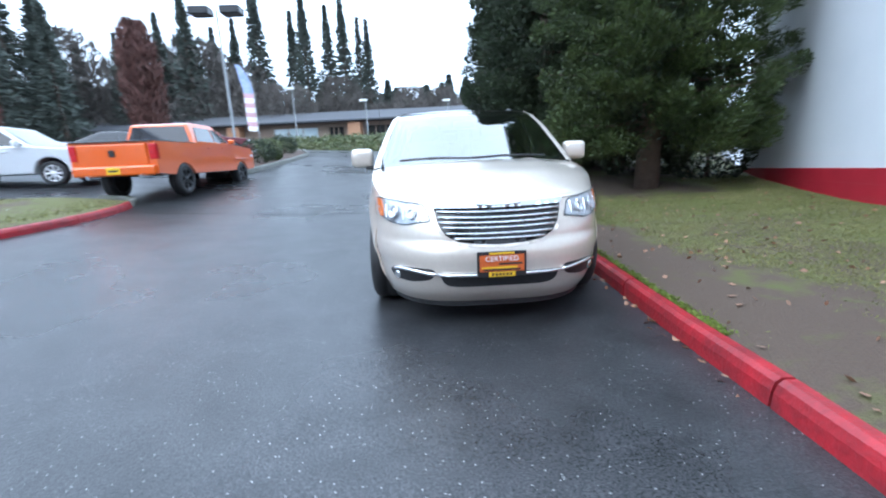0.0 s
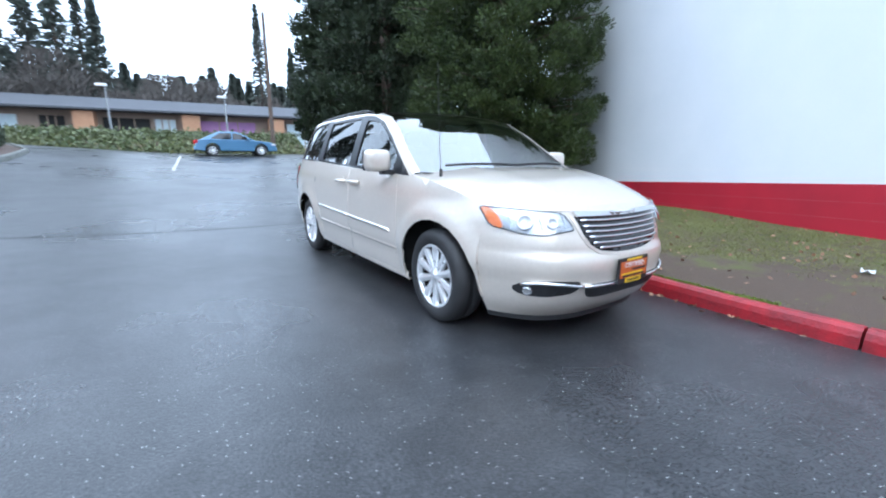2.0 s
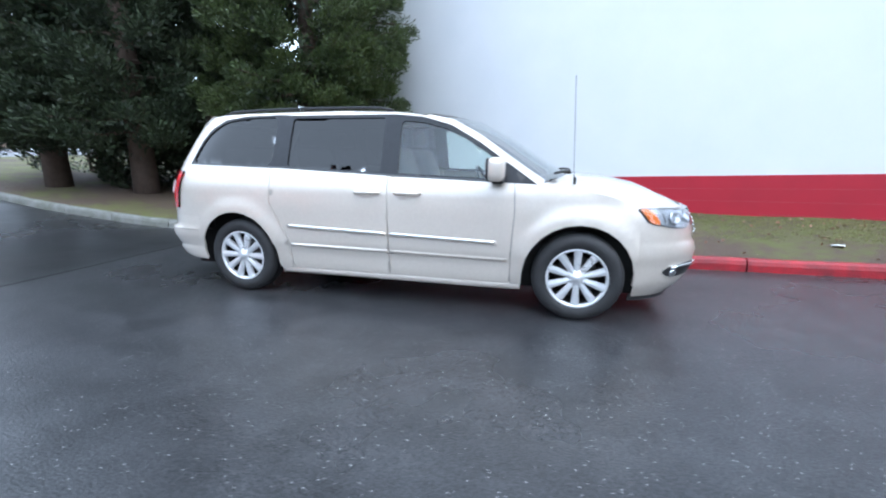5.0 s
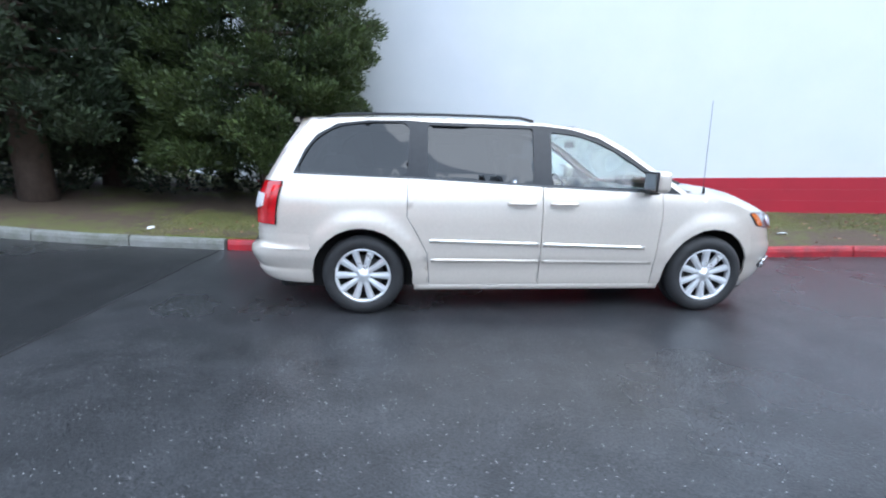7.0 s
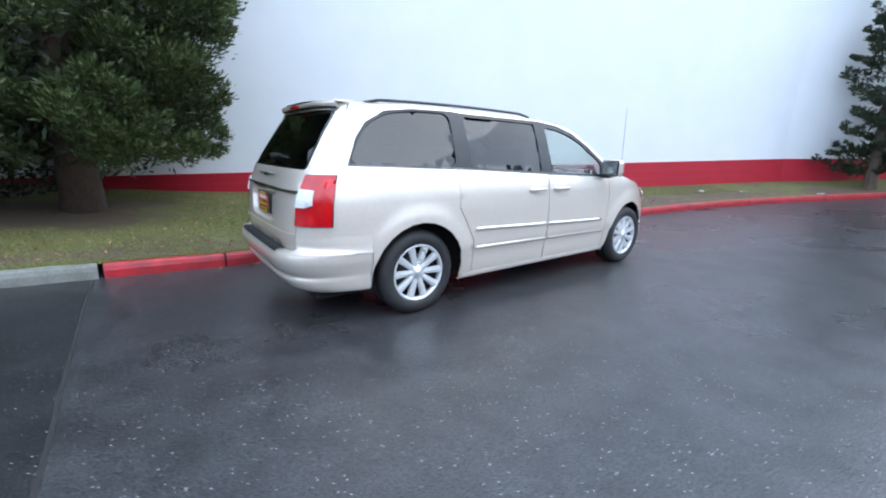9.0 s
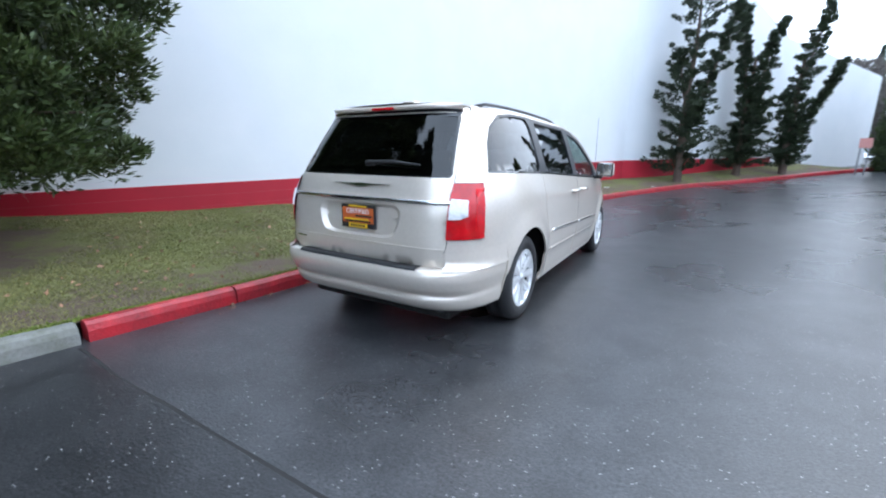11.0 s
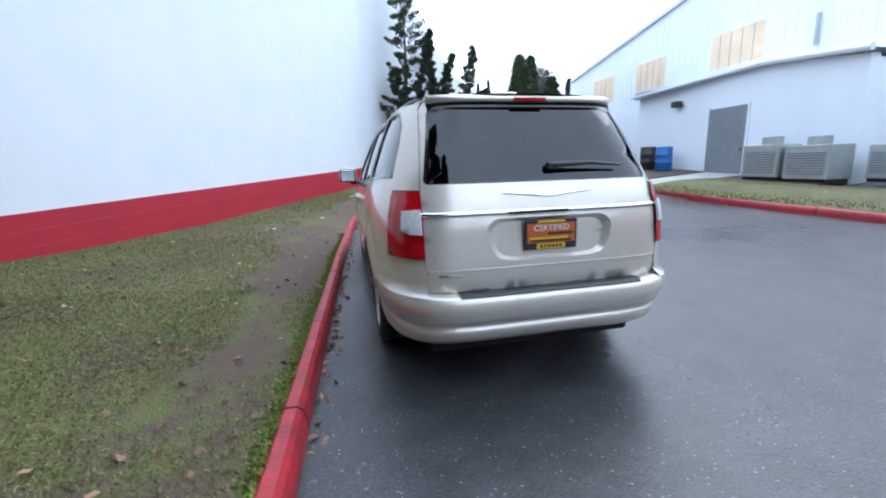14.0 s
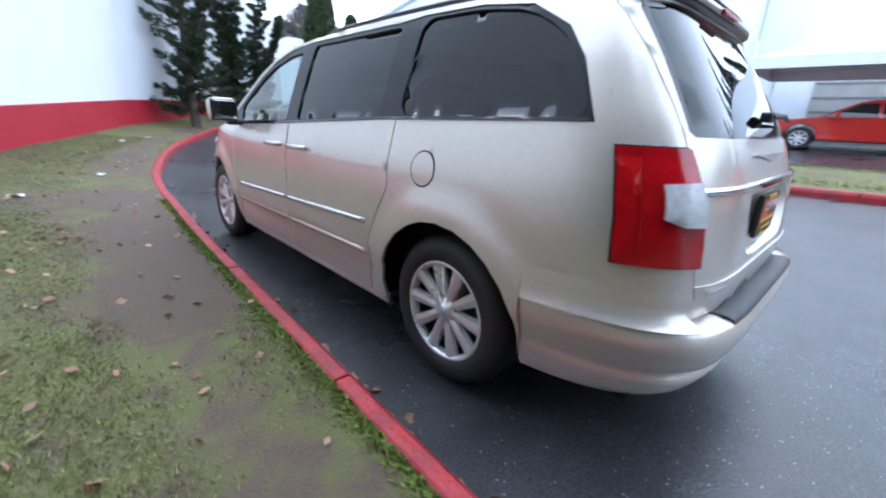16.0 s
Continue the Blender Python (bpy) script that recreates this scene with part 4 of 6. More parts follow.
# dark inner body and cabin
part("floor_pan", bm_box(-.66, .66, -2.1, 2.3, .18, .42, .03), M_DARK, van)
for s in (-1, 1):
    part("inner_side", bm_box(min(s * .70, s * .72), max(s * .70, s * .72), -1.2, 2.2, .36, 1.02), M_DARK, van)
    part("inner_sill", bm_box(min(s * .72, s * .86), max(s * .72, s * .86), -1.02, 1.0, .24, 1.0), M_DARK, van)
    part("inner_tail", bm_box(min(s * .72, s * .80), max(s * .72, s * .80), 1.98, 2.2, .32, 1.1), M_DARK, van)
part("engine_bay", bm_box(-.70, .70, -2.15, -1.2, .40, .82), M_DARK, van)
part("tail_inner", bm_box(-.6, .6, 2.2, 2.38, .3, 1.1), M_DARK, van)
dash = part("dashboard", bm_box(-.76, .76, -1.25, -.78, .80, 1.08, .06, 3), M_SEAT, van, smooth=True)
part("instrument_hood", bm_box(.20, .56, -.95, -.72, 1.0, 1.13, .04, 3), M_BLACK, dash)
ring = [Vector((.38 + .19 * math.cos(a), -.58 + .07 * math.sin(a), 1.0 + .175 * math.sin(a))) for a in np.linspace(0, math.tau, 25)]
steer = part("steering_wheel", bm_tube(ring, .014, 8), M_BLACK, van, smooth=True)
part("steering_hub", bm_box(.30, .46, -.63, -.56, .94, 1.04, .02), M_BLACK, steer)


def car_seat(x, y, wide, parent):
    part("seat_cushion", bm_box(x - wide / 2, x + wide / 2, y - .28, y + .24, .62, .80, .06, 3), M_SEAT, parent, smooth=True)
    b = part("seat_back", bm_prism([(y + .12, .74), (y + .28, .72), (y + .46, 1.30), (y + .42, 1.36), (y + .34, 1.34)], wide / 2, bevel=.03), M_SEAT, parent, smooth=True)
    part("headrest", bm_box(x - .13, x + .13, y + .38, y + .48, 1.38, 1.54, .04, 3), M_SEAT, b, smooth=True)
    b.location.x = x
    for c in b.children:
        c.location.x = -x


for x, y, w in ((-.38, -.28, .5), (.38, -.28, .5), (-.38, .62, .5), (.38, .62, .5), (0, 1.45, 1.2)):
    car_seat(x, y, w, van)
part("rear_view_mirror", bm_box(-.12, .12, -.53, -.50, 1.46, 1.53, .012), M_BLACK, van)
part("headliner", bm_box(-.60, .60, -.15, 1.9, 1.605, 1.62, .005), M_LINING, van)


# ---- wheels ----
def wheel_meshes(radius, width, rim_r, spokes, rim_mat, dark_mat, dish=0.03):
    """Meshes of a wheel that faces +x, its middle at the origin: tyre, barrel, spokes and hub."""
    h = width / 2
    made = {}
    tyre = bm_lathe([(rim_r * .98, -h * .8), (rim_r * 1.03, -h), (radius * .88, -h * 1.05), (radius * .97, -h * .85), (radius, -h * .55), (radius, -h * .18), (radius * .985, -h * .15), (radius * .985, h * .15), (radius, h * .18), (radius, h * .55),
                     (radius * .97, h * .85), (radius * .88, h * 1.05), (radius * .80, h * 1.06), (rim_r * 1.03, h), (rim_r * .98, h * .8)], 48)
    lip = bm_lathe([(rim_r * 1.03, h * .96), (rim_r * 1.0, h * 1.0), (rim_r * .955, h * .97), (rim_r * .925, h * .86), (rim_r * .93, h * .6)], 40)
    # barrel is split off and coloured near black to paint shade between spokes
    barrel = bm_lathe([(rim_r * .93, h * .62), (rim_r * .88, -h * .5), (.02, -h * .5)], 40)
    disc = bm_lathe([(rim_r * .72, 0), (rim_r * .72, .012), (rim_r * .3, .014), (rim_r * .28, .03), (.001, .03)], 32)
    sp = bmesh.new()
    for k in range(spokes):
        a = k * math.tau / spokes
        rot = Matrix.Rotation(a, 4, "X")
        w0, w1 = rim_r * (.10 if spokes > 6 else .12), rim_r * (.145 if spokes > 6 else .2)
        f0, f1 = h * .80, h * .92
        vs = []
        for r, w, f in ((rim_r * .17, w0, f0), (rim_r * .45, (w0 + w1) / 2 * .92, f0 + .006), (rim_r * .95, w1, f1)):
            vs.append([sp.verts.new(rot @ Vector((x, y, r))) for x, y in ((f, -w * .8), (f + .006, 0), (f, w * .8), (f - .02, w), (f - .045, w * .6), (f - .045, -w * .6), (f - .02, -w))])
        for q0, q1 in zip(vs, vs[1:]):
            for i in range(7):
                sp.faces.new((q0[i], q0[(i + 1) % 7], q1[(i + 1) % 7], q1[i]))
    hub = bm_lathe([(rim_r * .31, h * .5), (rim_r * .31, h * .78), (rim_r * .27, h * .85), (rim_r * .14, h * .85), (rim_r * .13, h * .92), (.001, h * .94)], 24)
    for nm, bm, mat_ in (("wheel", tyre, M_TYRE), ("rim", lip, rim_mat), ("rim_barrel", barrel, M_DARK), ("brake_disc", disc, dark_mat), ("rim_spokes", sp, rim_mat), ("hub_cap", hub, rim_mat)):
        bmesh.ops.recalc_face_normals(bm, faces=bm.faces)
        me = bpy.data.meshes.new(nm)
        bm.to_mesh(me)
        bm.free()
        if nm != "rim_spokes":
            me.shade_smooth()
        me.materials.append(mat_)
        made[nm] = me
    return made


def put_wheel(meshes, parent, x, y, z, spin=0.0):
    """A wheel under a vehicle; it faces the side it stands on. The tyre carries rim, spokes and hub."""
    w = new("wheel", meshes["wheel"])
    w.parent = parent
    w.matrix_local = Matrix.Translation((x, y, z)) @ pose(0, 0, 0, 0, 0, 0 if x > 0 else 180) @ Matrix.Rotation(spin, 4, "X")
    for nm in ("rim", "rim_barrel", "brake_disc", "rim_spokes", "hub_cap"):
        o = new(nm, meshes[nm])
        o.parent = w
    return w


M_BRAKE = mk("dull_brake_steel", (0.10, 0.10, 0.105), (0.16, 0.15, 0.145), 18, 0.5, metal=0.7)
van_wheel = wheel_meshes(.352, .225, .232, 10, M_ALLOY, M_BRAKE)
for i, (x, y) in enumerate(((-.80, -1.53), (-.80, 1.53), (.80, -1.53), (.80, 1.53))):
    put_wheel(van_wheel, van, x, y, .352, .3 * i)


# ---- plants ----
rng = np.random.default_rng(7)


def leaf_mesh(name, centers, axes, length, width, material, droop=0.0, parent=None):
    """Many small pointed leaves, one four-cornered blade each, at centers along axes."""
    n = len(centers)
    d = axes / np.linalg.norm(axes, axis=1, keepdims=True)
    d[:, 2] -= droop
    d /= np.linalg.norm(d, axis=1, keepdims=True)
    side = np.cross(d, rng.normal(size=(n, 3)))
    side /= np.linalg.norm(side, axis=1, keepdims=True) + 1e-9
    ln = (length * rng.uniform(.6, 1.3, n))[:, None]
    wd = (width * rng.uniform(.6, 1.3, n))[:, None]
    v = np.empty((n, 4, 3), np.float32)
    v[:, 0] = centers - d * ln * .5
    v[:, 1] = centers + side * wd * .5
    v[:, 2] = centers + d * ln * .5
    v[:, 3] = centers - side * wd * .5
    me = bpy.data.meshes.new(name)
    me.vertices.add(n * 4)
    me.vertices.foreach_set("co", v.ravel())
    me.loops.add(n * 4)
    me.loops.foreach_set("vertex_index", np.arange(n * 4, dtype=np.int32))
    me.polygons.add(n)
    me.polygons.foreach_set("loop_start", np.arange(0, n * 4, 4, dtype=np.int32))
    me.polygons.foreach_set("loop_total", np.full(n, 4, np.int32))
    me.update(calc_edges=True)
    me.materials.append(material)
    ob = new(name, me)
    if parent:
        ob.parent = parent
    return ob


def puff_leaves(puffs, outward, size, per):
    """Upturned sprays that fill rounded puffs: places and directions."""
    c = np.repeat(puffs, per, axis=0)
    o = np.repeat(outward, per, axis=0)
    r = np.repeat(size, per)[:, None]
    j = rng.normal(size=c.shape)
    j /= np.linalg.norm(j, axis=1, keepdims=True)
    j *= rng.uniform(.25, 1, (len(c), 1)) ** .5 * r
    j[:, 2] *= .75
    return c + j, o * .5 + j / r * .9 + np.array([0, 0, .45]) + rng.normal(size=c.shape) * .3


def big_conifer(name, label, x, y, h, radius, low, boughs, per, material, puff=.24, leaf=(.11, .022), lean=0.0):
    """A broad evergreen: tapered trunk, boughs that droop and turn up, each with rounded puffs of fine sprays, and gaps between."""
    z0 = lawn_z(x, y) - .08
    root = tagged(empty(name, (x, y, z0)), label, "tree")
    trunk = part("trunk", bm_tube([(0, 0, 0), (.04, .03, h * .2), (-.05, .05, h * .5), (lean, 0, h * .96)], [.27, .2, .13, .03], 10), M_BARK, root, smooth=True)
    pts, out, size = [], [], []
    for k in range(boughs):
        t = ((k + rng.uniform(0, .9)) / boughs) ** 1.2
        z = low + (h - low) * t
        a = k * 2.39996 + rng.uniform(-.5, .5)
        prof = min(1, .90 + 1.2 * t) * (1 - t) ** .5
        reach = radius * prof * (1 + .30 * noise.noise((math.cos(a) * 1.3 + x, math.sin(a) * 1.3 + y, z * .6)) + .08 * rng.normal())
        reach = min(reach, radius * (.86 if t < .12 else 1.0))
        sag = .20 * reach * (1 - t)
        ca, sa = math.cos(a), math.sin(a)
        tip = (lean * t + reach * ca, reach * sa, z - sag + .1)
        if k % 4 == 0:
            part("limb", bm_tube([(0, 0, z - .15), (tip[0] * .55, tip[1] * .55, z - sag * .8), tip], [.05, .03, .008], 5), M_BARK, trunk)
        for u in (.42, .62, .80, .93, 1.0):
            for side in ((-1, 1) if u > .5 else (0,)):
                w = side * .30 * u * rng.uniform(.3, 1.2) * (1.25 - u)
                rr = reach * u
                pts.append((lean * t + rr * ca - w * sa * reach * .55, rr * sa + w * ca * reach * .55, z - sag * math.sin(u * 1.9) + rng.normal() * .07))
                out.append((ca, sa, .1))
                size.append(puff * rng.uniform(.65, 1.25) * (1.1 - .35 * (u > .95)))
    c, o = puff_leaves(np.array(pts), np.array(out), np.array(size), per)
    leaf_mesh("crown", c, o, *leaf, material, 0, root)
    # filler leaves in dark needles: the crown's inner shade is put into colour
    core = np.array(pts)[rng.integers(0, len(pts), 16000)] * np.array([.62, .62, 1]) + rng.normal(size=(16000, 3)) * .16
    leaf_mesh("inner_shade_foliage", core, rng.normal(size=(16000, 3)), .17, .06, M_NEEDLE_DARK, .1, root)
    return root


big_conifer("broad_evergreen", "broad bushy evergreen tree beside the white wall", 4.5, 3.95, 10.5, 2.4, 1.35, 300, 115, M_NEEDLE, .27, (.10, .026))
big_conifer("dark_evergreen", "tall dark evergreen tree behind the grey kerb", 3.3, 7.6, 12.5, 2.1, 1.5, 230, 62, M_NEEDLE_DARK, .30, (.13, .036))
big_conifer("dark_evergreen", "tall dark evergreen tree behind the grey kerb", 3.0, 9.8, 12.0, 1.95, 1.4, 210, 56, M_NEEDLE_DARK, .30, (.14, .042))
big_conifer("dark_evergreen", "tall dark evergreen tree behind the grey kerb", 5.7, 7.9, 11.0, 2.2, 1.0, 170, 46, M_NEEDLE_DARK, .32, (.16, .05))
big_conifer("dark_evergreen", "tall dark evergreen tree behind the grey kerb", 5.0, 10.9, 12.0, 2.2, 1.3, 160, 46, M_NEEDLE_DARK, .32, (.16, .05))


def shrub(name, label, x, y, r, h, material, n=2600, leaf=(.09, .05), z=None):
    z0 = (lawn_z(x, y) if z is None else z) - .04
    root = tagged(empty(name, (x, y, z0)), label, "shrub")
    part("stem", bm_tube([(0, 0, 0), (.02, 0, h * .5)], [.05, .02], 6), M_BARK, root)
    a, t = rng.uniform(0, math.tau, n), rng.uniform(0, 1, n)
    bulge = np.array([1 + .28 * noise.noise((math.cos(i) * 1.8 + x, math.sin(i) * 1.8 + y, j * 2.5)) for i, j in zip(a, t)])
    rr = r * np.sqrt(np.maximum(.05, 1 - (2 * t - .9) ** 2 * .8)) * bulge * rng.uniform(.55, 1, n) ** .4
    c = np.stack([rr * np.cos(a), rr * np.sin(a), .05 + h * t * bulge], 1)
    leaf_mesh("foliage", c, np.stack([np.cos(a), np.sin(a), np.full(n, .5)], 1) + rng.normal(size=(n, 3)) * .6, *leaf, material, 0, root)
    return root


for x, y, r, h in ((5.6, 6.3, 1.3, 1.7), (6.6, 5.0, 1.0, 1.5), (4.2, 8.4, 1.2, 1.4), (6.9, 7.6, 1.5, 2.2), (5.2, 9.5, 1.4, 1.9), (7.6, 10.6, 1.8, 2.4), (5.6, 12.4, 1.8, 2.4)):
    shrub("dark_shrub", "dark evergreen shrub under the trees", x, y, r, h, M_NEEDLE_DARK, 3000, (.13, .05))


def juniper(x, y, h, stems, z=None):
    """An upright twisted juniper: leaning stems with short ragged upturned boughs and gaps between them."""
    root = tagged(empty("twisted_juniper", (x, y, (lawn_z(x, y) if z is None else z) - .05)), "tall ragged twisted juniper against the white wall", "tree", group="junipers along the wall")
    trunk = part("trunk", bm_tube([(0, 0, 0), (.06, .03, h * .3), (-.04, 0, h * .7)], [.14, .1, .04], 8), M_BARK, root)
    pts, out, size = [], [], []
    for ax, ay, top, wide in stems:
        n = int(64 * top)
        spine = lambda t: (ax * t ** 1.6 + .10 * math.sin(t * 7 + ax * 5), ay * t ** 1.6, .2 + (h * top - .2) * t)  # noqa: E731
        part("limb", bm_tube([(0, 0, .2)] + [spine(t) for t in (.3, .55, .8, .98)], [.08, .06, .045, .03, .01], 5), M_BARK, trunk)
        for k in range(n):
            t = .04 + .96 * (k + rng.uniform(0, .8)) / n
            a = k * 2.39996 + rng.uniform(-.6, .6)
            reach = wide * ((1 - t) ** .6 * .95 + .22) * rng.uniform(.45, 1.3)
            sx, sy, sz = spine(min(t, 1))
            for u in (.35, .65, .9, 1.1):
                pts.append((sx + reach * u * math.cos(a), sy + reach * u * math.sin(a), sz + .22 * reach * u * u + rng.normal() * .03))
                out.append((math.cos(a), math.sin(a), .5))
                size.append((.22 - .10 * u) * rng.uniform(.7, 1.25))
    c, o = puff_leaves(np.array(pts), np.array(out), np.array(size), 52)
    leaf_mesh("crown", c, o, .11, .038, M_NEEDLE_DARK, 0, root)


juniper(-1.5, -12.35, 7.6, [(.05, .1, 1.0, .85), (-1.25, -.6, .80, .42), (.3, .2, .58, .85)])
juniper(-3.35, -14.7, 6.0, [(.45, 0, 1.0, .42), (-.75, -.2, .92, .42), (-.1, 0, .55, .75)])
juniper(-4.9, -16.0, 6.0, [(-.4, 0, 1.0, .48), (-1.3, -.5, .70, .25), (.2, 0, .5, .72)])


def cypress(x, y, h, r):
    z = ground_z(x, y)
    root = tagged(empty("dense_cypress", (x, y, z - .05)), "dense dark bullet-shaped cypress at the drive's bend", "tree", group="cone cypresses")
    part("trunk", bm_tube([(0, 0, 0), (0, 0, h * .7)], [.16, .05], 8), M_BARK, root)
    n = 420
    t, a = rng.uniform(0, 1, n) ** 1.1, rng.uniform(0, math.tau, n)
    lump = np.array([1 + .16 * noise.noise((math.cos(i) * 2 + x, math.sin(i) * 2, j * 7)) for i, j in zip(a, t)])
    rad = r * np.minimum(1, .8 + t * 1.4) * (1 - t) ** .68 * lump * rng.uniform(.72, .98, n)
    c = np.stack([rad * np.cos(a), rad * np.sin(a), .15 + h * t * .97], 1)
    p, o = puff_leaves(c, np.stack([np.cos(a) * .4, np.sin(a) * .4, np.ones(n)], 1), rng.uniform(.2, .34, n), 44)
    leaf_mesh("crown", p, o, .16, .05, M_NEEDLE, 0, root)
    # dark fill leaves close sky holes and paint shade behind the crown
    leaf_mesh("inner_shade_foliage", np.repeat(c, 8, 0) * np.array([.75, .75, .97]) + rng.normal(size=(n * 8, 3)) * .1, rng.normal(size=(n * 8, 3)) + np.array([0, 0, 1.5]), .4, .2, M_NEEDLE_DARK, 0, root)


cypress(-8.9, -18.4, 6.2, 1.15)
cypress(-10.95, -18.6, 4.9, .88)
cypress(-10.6, -20.6, 6.5, .7)


# grass blades and fallen leaves
def scatter_lawn(n, y0, y1, seed):
    r = np.random.default_rng(seed)
    out = []
    while len(out) < n:
        y = r.uniform(y0, y1)
        x = r.uniform(kerb_x(y) + .13, max(kerb_x(y) + .4, min(lawn_edge(y) - .15, kerb_x(y) + 6)))
        dirt = bare_soil(x, y) * 1.25 + .35 * noise.noise((x * 2.2, y * 2.2, 5)) - .05
        if dirt < .38 + .16 * r.normal():
            out.append((x, y))
    return out


gp = scatter_lawn(60000, -9, 5.2, 3) + scatter_lawn(40000, -2.5, 5.0, 4) + scatter_lawn(40000, .4, 4.9, 6)
gc = np.array([(x, y, lawn_z(x, y) + .012) for x, y in gp])
ga = rng.normal(size=gc.shape) * np.array([.8, .8, .1]) + np.array([0, 0, .75])
tagged(leaf_mesh("grass", gc, ga, .030, .0055, M_BLADE), "short thin green and straw winter grass", "grass", kind="stuff")
lp = scatter_lawn(330, -7, 5.0, 5)
lc = np.array([(x, y, lawn_z(x, y) + .022) for x, y in lp] + [(x, y, lawn_z(x, y) + .014) for x, y in [(kerb_x(v) + rng.uniform(.15, 1.3), v) for v in rng.uniform(-7, 4.6, 170)]] + [(kerb_x(y) - abs(rng.normal()) * .05 - .012, y, .010) for y in rng.uniform(-6.5, 3.4, 150)])
la = rng.normal(size=lc.shape) * np.array([1, 1, .22])
tagged(leaf_mesh("fallen_leaves", lc, la, .055, .036, M_LEAF), "scattered fallen brown leaves on lawn and gutter", "leaves", kind="stuff")
mp = np.array([(kerb_x(y) + .115 + abs(rng.normal()) * .035, y, lawn_z(kerb_x(y) + .13, y) + .008) for y in rng.uniform(-3, 4.5, 5200)])
M_MOSS = mk("moss", (0.10, 0.15, 0.015), (0.16, 0.19, 0.03), 12, 0.8, island=.3)
tagged(leaf_mesh("moss", mp, rng.normal(size=mp.shape) + np.array([0, 0, .4]), .03, .018, M_MOSS), "bright green moss along the kerb's back", "moss", kind="stuff")


# far woods
def far_conifer(h, r, material, n, bare=0.0, leaf=(.042, .012)):
    """Meshes of one forest conifer."""
    bm = bm_tube([(0, 0, 0), (0, 0, h * .5), (0, 0, h)], [h * .012 + .08, h * .009 + .03, .02], 5)
    me = bpy.data.meshes.new("trunk")
    bm.to_mesh(me)
    bm.free()
    me.materials.append(M_BARK)
    t = bare + (1 - bare) * rng.uniform(0, 1, n)
    a = rng.uniform(0, math.tau, n)
    tier = .42 + .58 * np.abs(np.sin(t * h * 1.15 + np.floor(a * 1.3)))
    rad = r * ((1 - t) / (1 - bare)) ** 1.05 * tier * rng.uniform(.1, 1, n) ** .55 + .06
    c = np.stack([rad * np.cos(a), rad * np.sin(a), h * t - rad * .25], 1)
    ob = leaf_mesh("crown", c, np.stack([np.cos(a), np.sin(a), np.full(n, -.15)], 1) + rng.normal(size=(n, 3)) * .35, h * leaf[0], h * leaf[1], material)
    crown = ob.data
    bpy.data.objects.remove(ob)
    return me, crown


def bare_tree_mesh(h, r, n, material):
    t, a = rng.uniform(.15, 1, n), rng.uniform(0, math.tau, n)
    rad = r * np.sqrt(np.maximum(0, 1 - (2 * t - 1.1) ** 2)) * rng.uniform(.1, 1, n) ** .6
    c = np.stack([rad * np.cos(a), rad * np.sin(a), h * t], 1)
    ob = leaf_mesh("crown", c, np.stack([np.cos(a) * .5, np.sin(a) * .5, np.ones(n)], 1) + rng.normal(size=(n, 3)) * .5, h * .09, h * .011, material)
    crown = ob.data
    bpy.data.objects.remove(ob)
    return crown


fir = [far_conifer(26, 4.2, M_FAR_HAZED, 3000, .12), far_conifer(30, 3.4, M_FAR_HAZED, 1900, .30), far_conifer(20, 4.0, M_FAR_HAZED, 3000, .03), far_conifer(24, 2.4, M_FAR_HAZED, 1100, .34), far_conifer(13, 4.6, M_FAR_HAZED, 2400, .0, (.075, .03))]
twig = [bare_tree_mesh(12, 4.2, 3600, M_TWIG), bare_tree_mesh(10, 1.5, 4200, M_RUST), bare_tree_mesh(9, 4.5, 3200, M_TWIG)]


def plant_far(x, y, z, kind, scale, turn):
    if kind < 10:
        root = tagged(empty("forest_conifer"), "tall dark forest conifer beyond the low building", "tree", group="forest conifers")
        trunk, crown = fir[kind]
    else:
        rust = kind == 11
        root = tagged(empty("rusty_street_tree" if rust else "bare_winter_tree"), "narrow street tree with rust brown leaves" if rust else "leafless grey-brown winter tree", "tree", group="rusty street trees" if rust else "bare winter trees")
        trunk, crown = fir[2][0], twig[kind - 10]
    z = min(z, ground_z(x, y) - .05)
    root.matrix_world = pose(x, y, z, 0, 0, turn) @ Matrix.Scale(scale, 4)
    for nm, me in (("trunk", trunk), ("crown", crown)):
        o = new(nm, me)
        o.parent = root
        if nm == "trunk" and kind >= 10:
            o.scale = (.8, .8, .45)


fr = random.Random(11)
# tall single conifers over the shops
for x, y, k, top in ((-40, 44, 0, 18.5), (-36, 50, 2, 17), (-31, 50, 0, 19), (-28, 50.4, 2, 22), (-24.5, 56, 1, 20), (-20.7, 53.6, 0, 24), (-18, 60, 1, 22), (-15.1, 55.2, 0, 22.5), (-12.6, 58, 1, 22), (-10.2, 56.2, 1, 22.5), (-8.6, 60, 3, 21), (-7.0, 56.6, 1, 19.6),
                     (9.4, 56.8, 3, 20.5), (13.4, 57, 0, 16), (17.5, 60, 0, 20), (22, 58, 2, 20), (28, 60, 0, 22)):
    plant_far(x, y, 1.6, k, (top - 1.6) / (26, 30, 20, 24)[k], fr.uniform(0, 360))
# the dense dark wood to the west
for i in range(26):
    plant_far(-78 + i * 1.75 + fr.uniform(-1, 1), 40 + fr.uniform(-6, 12), 1.6, fr.choice((0, 2, 2, 0)), fr.uniform(.72, 1.0), fr.uniform(0, 360))
for i in range(18):
    plant_far(-62 + fr.uniform(-5, 5), -8 + i * 2.6, 1.6, fr.choice((0, 2)), fr.uniform(.75, 1.05), fr.uniform(0, 360))
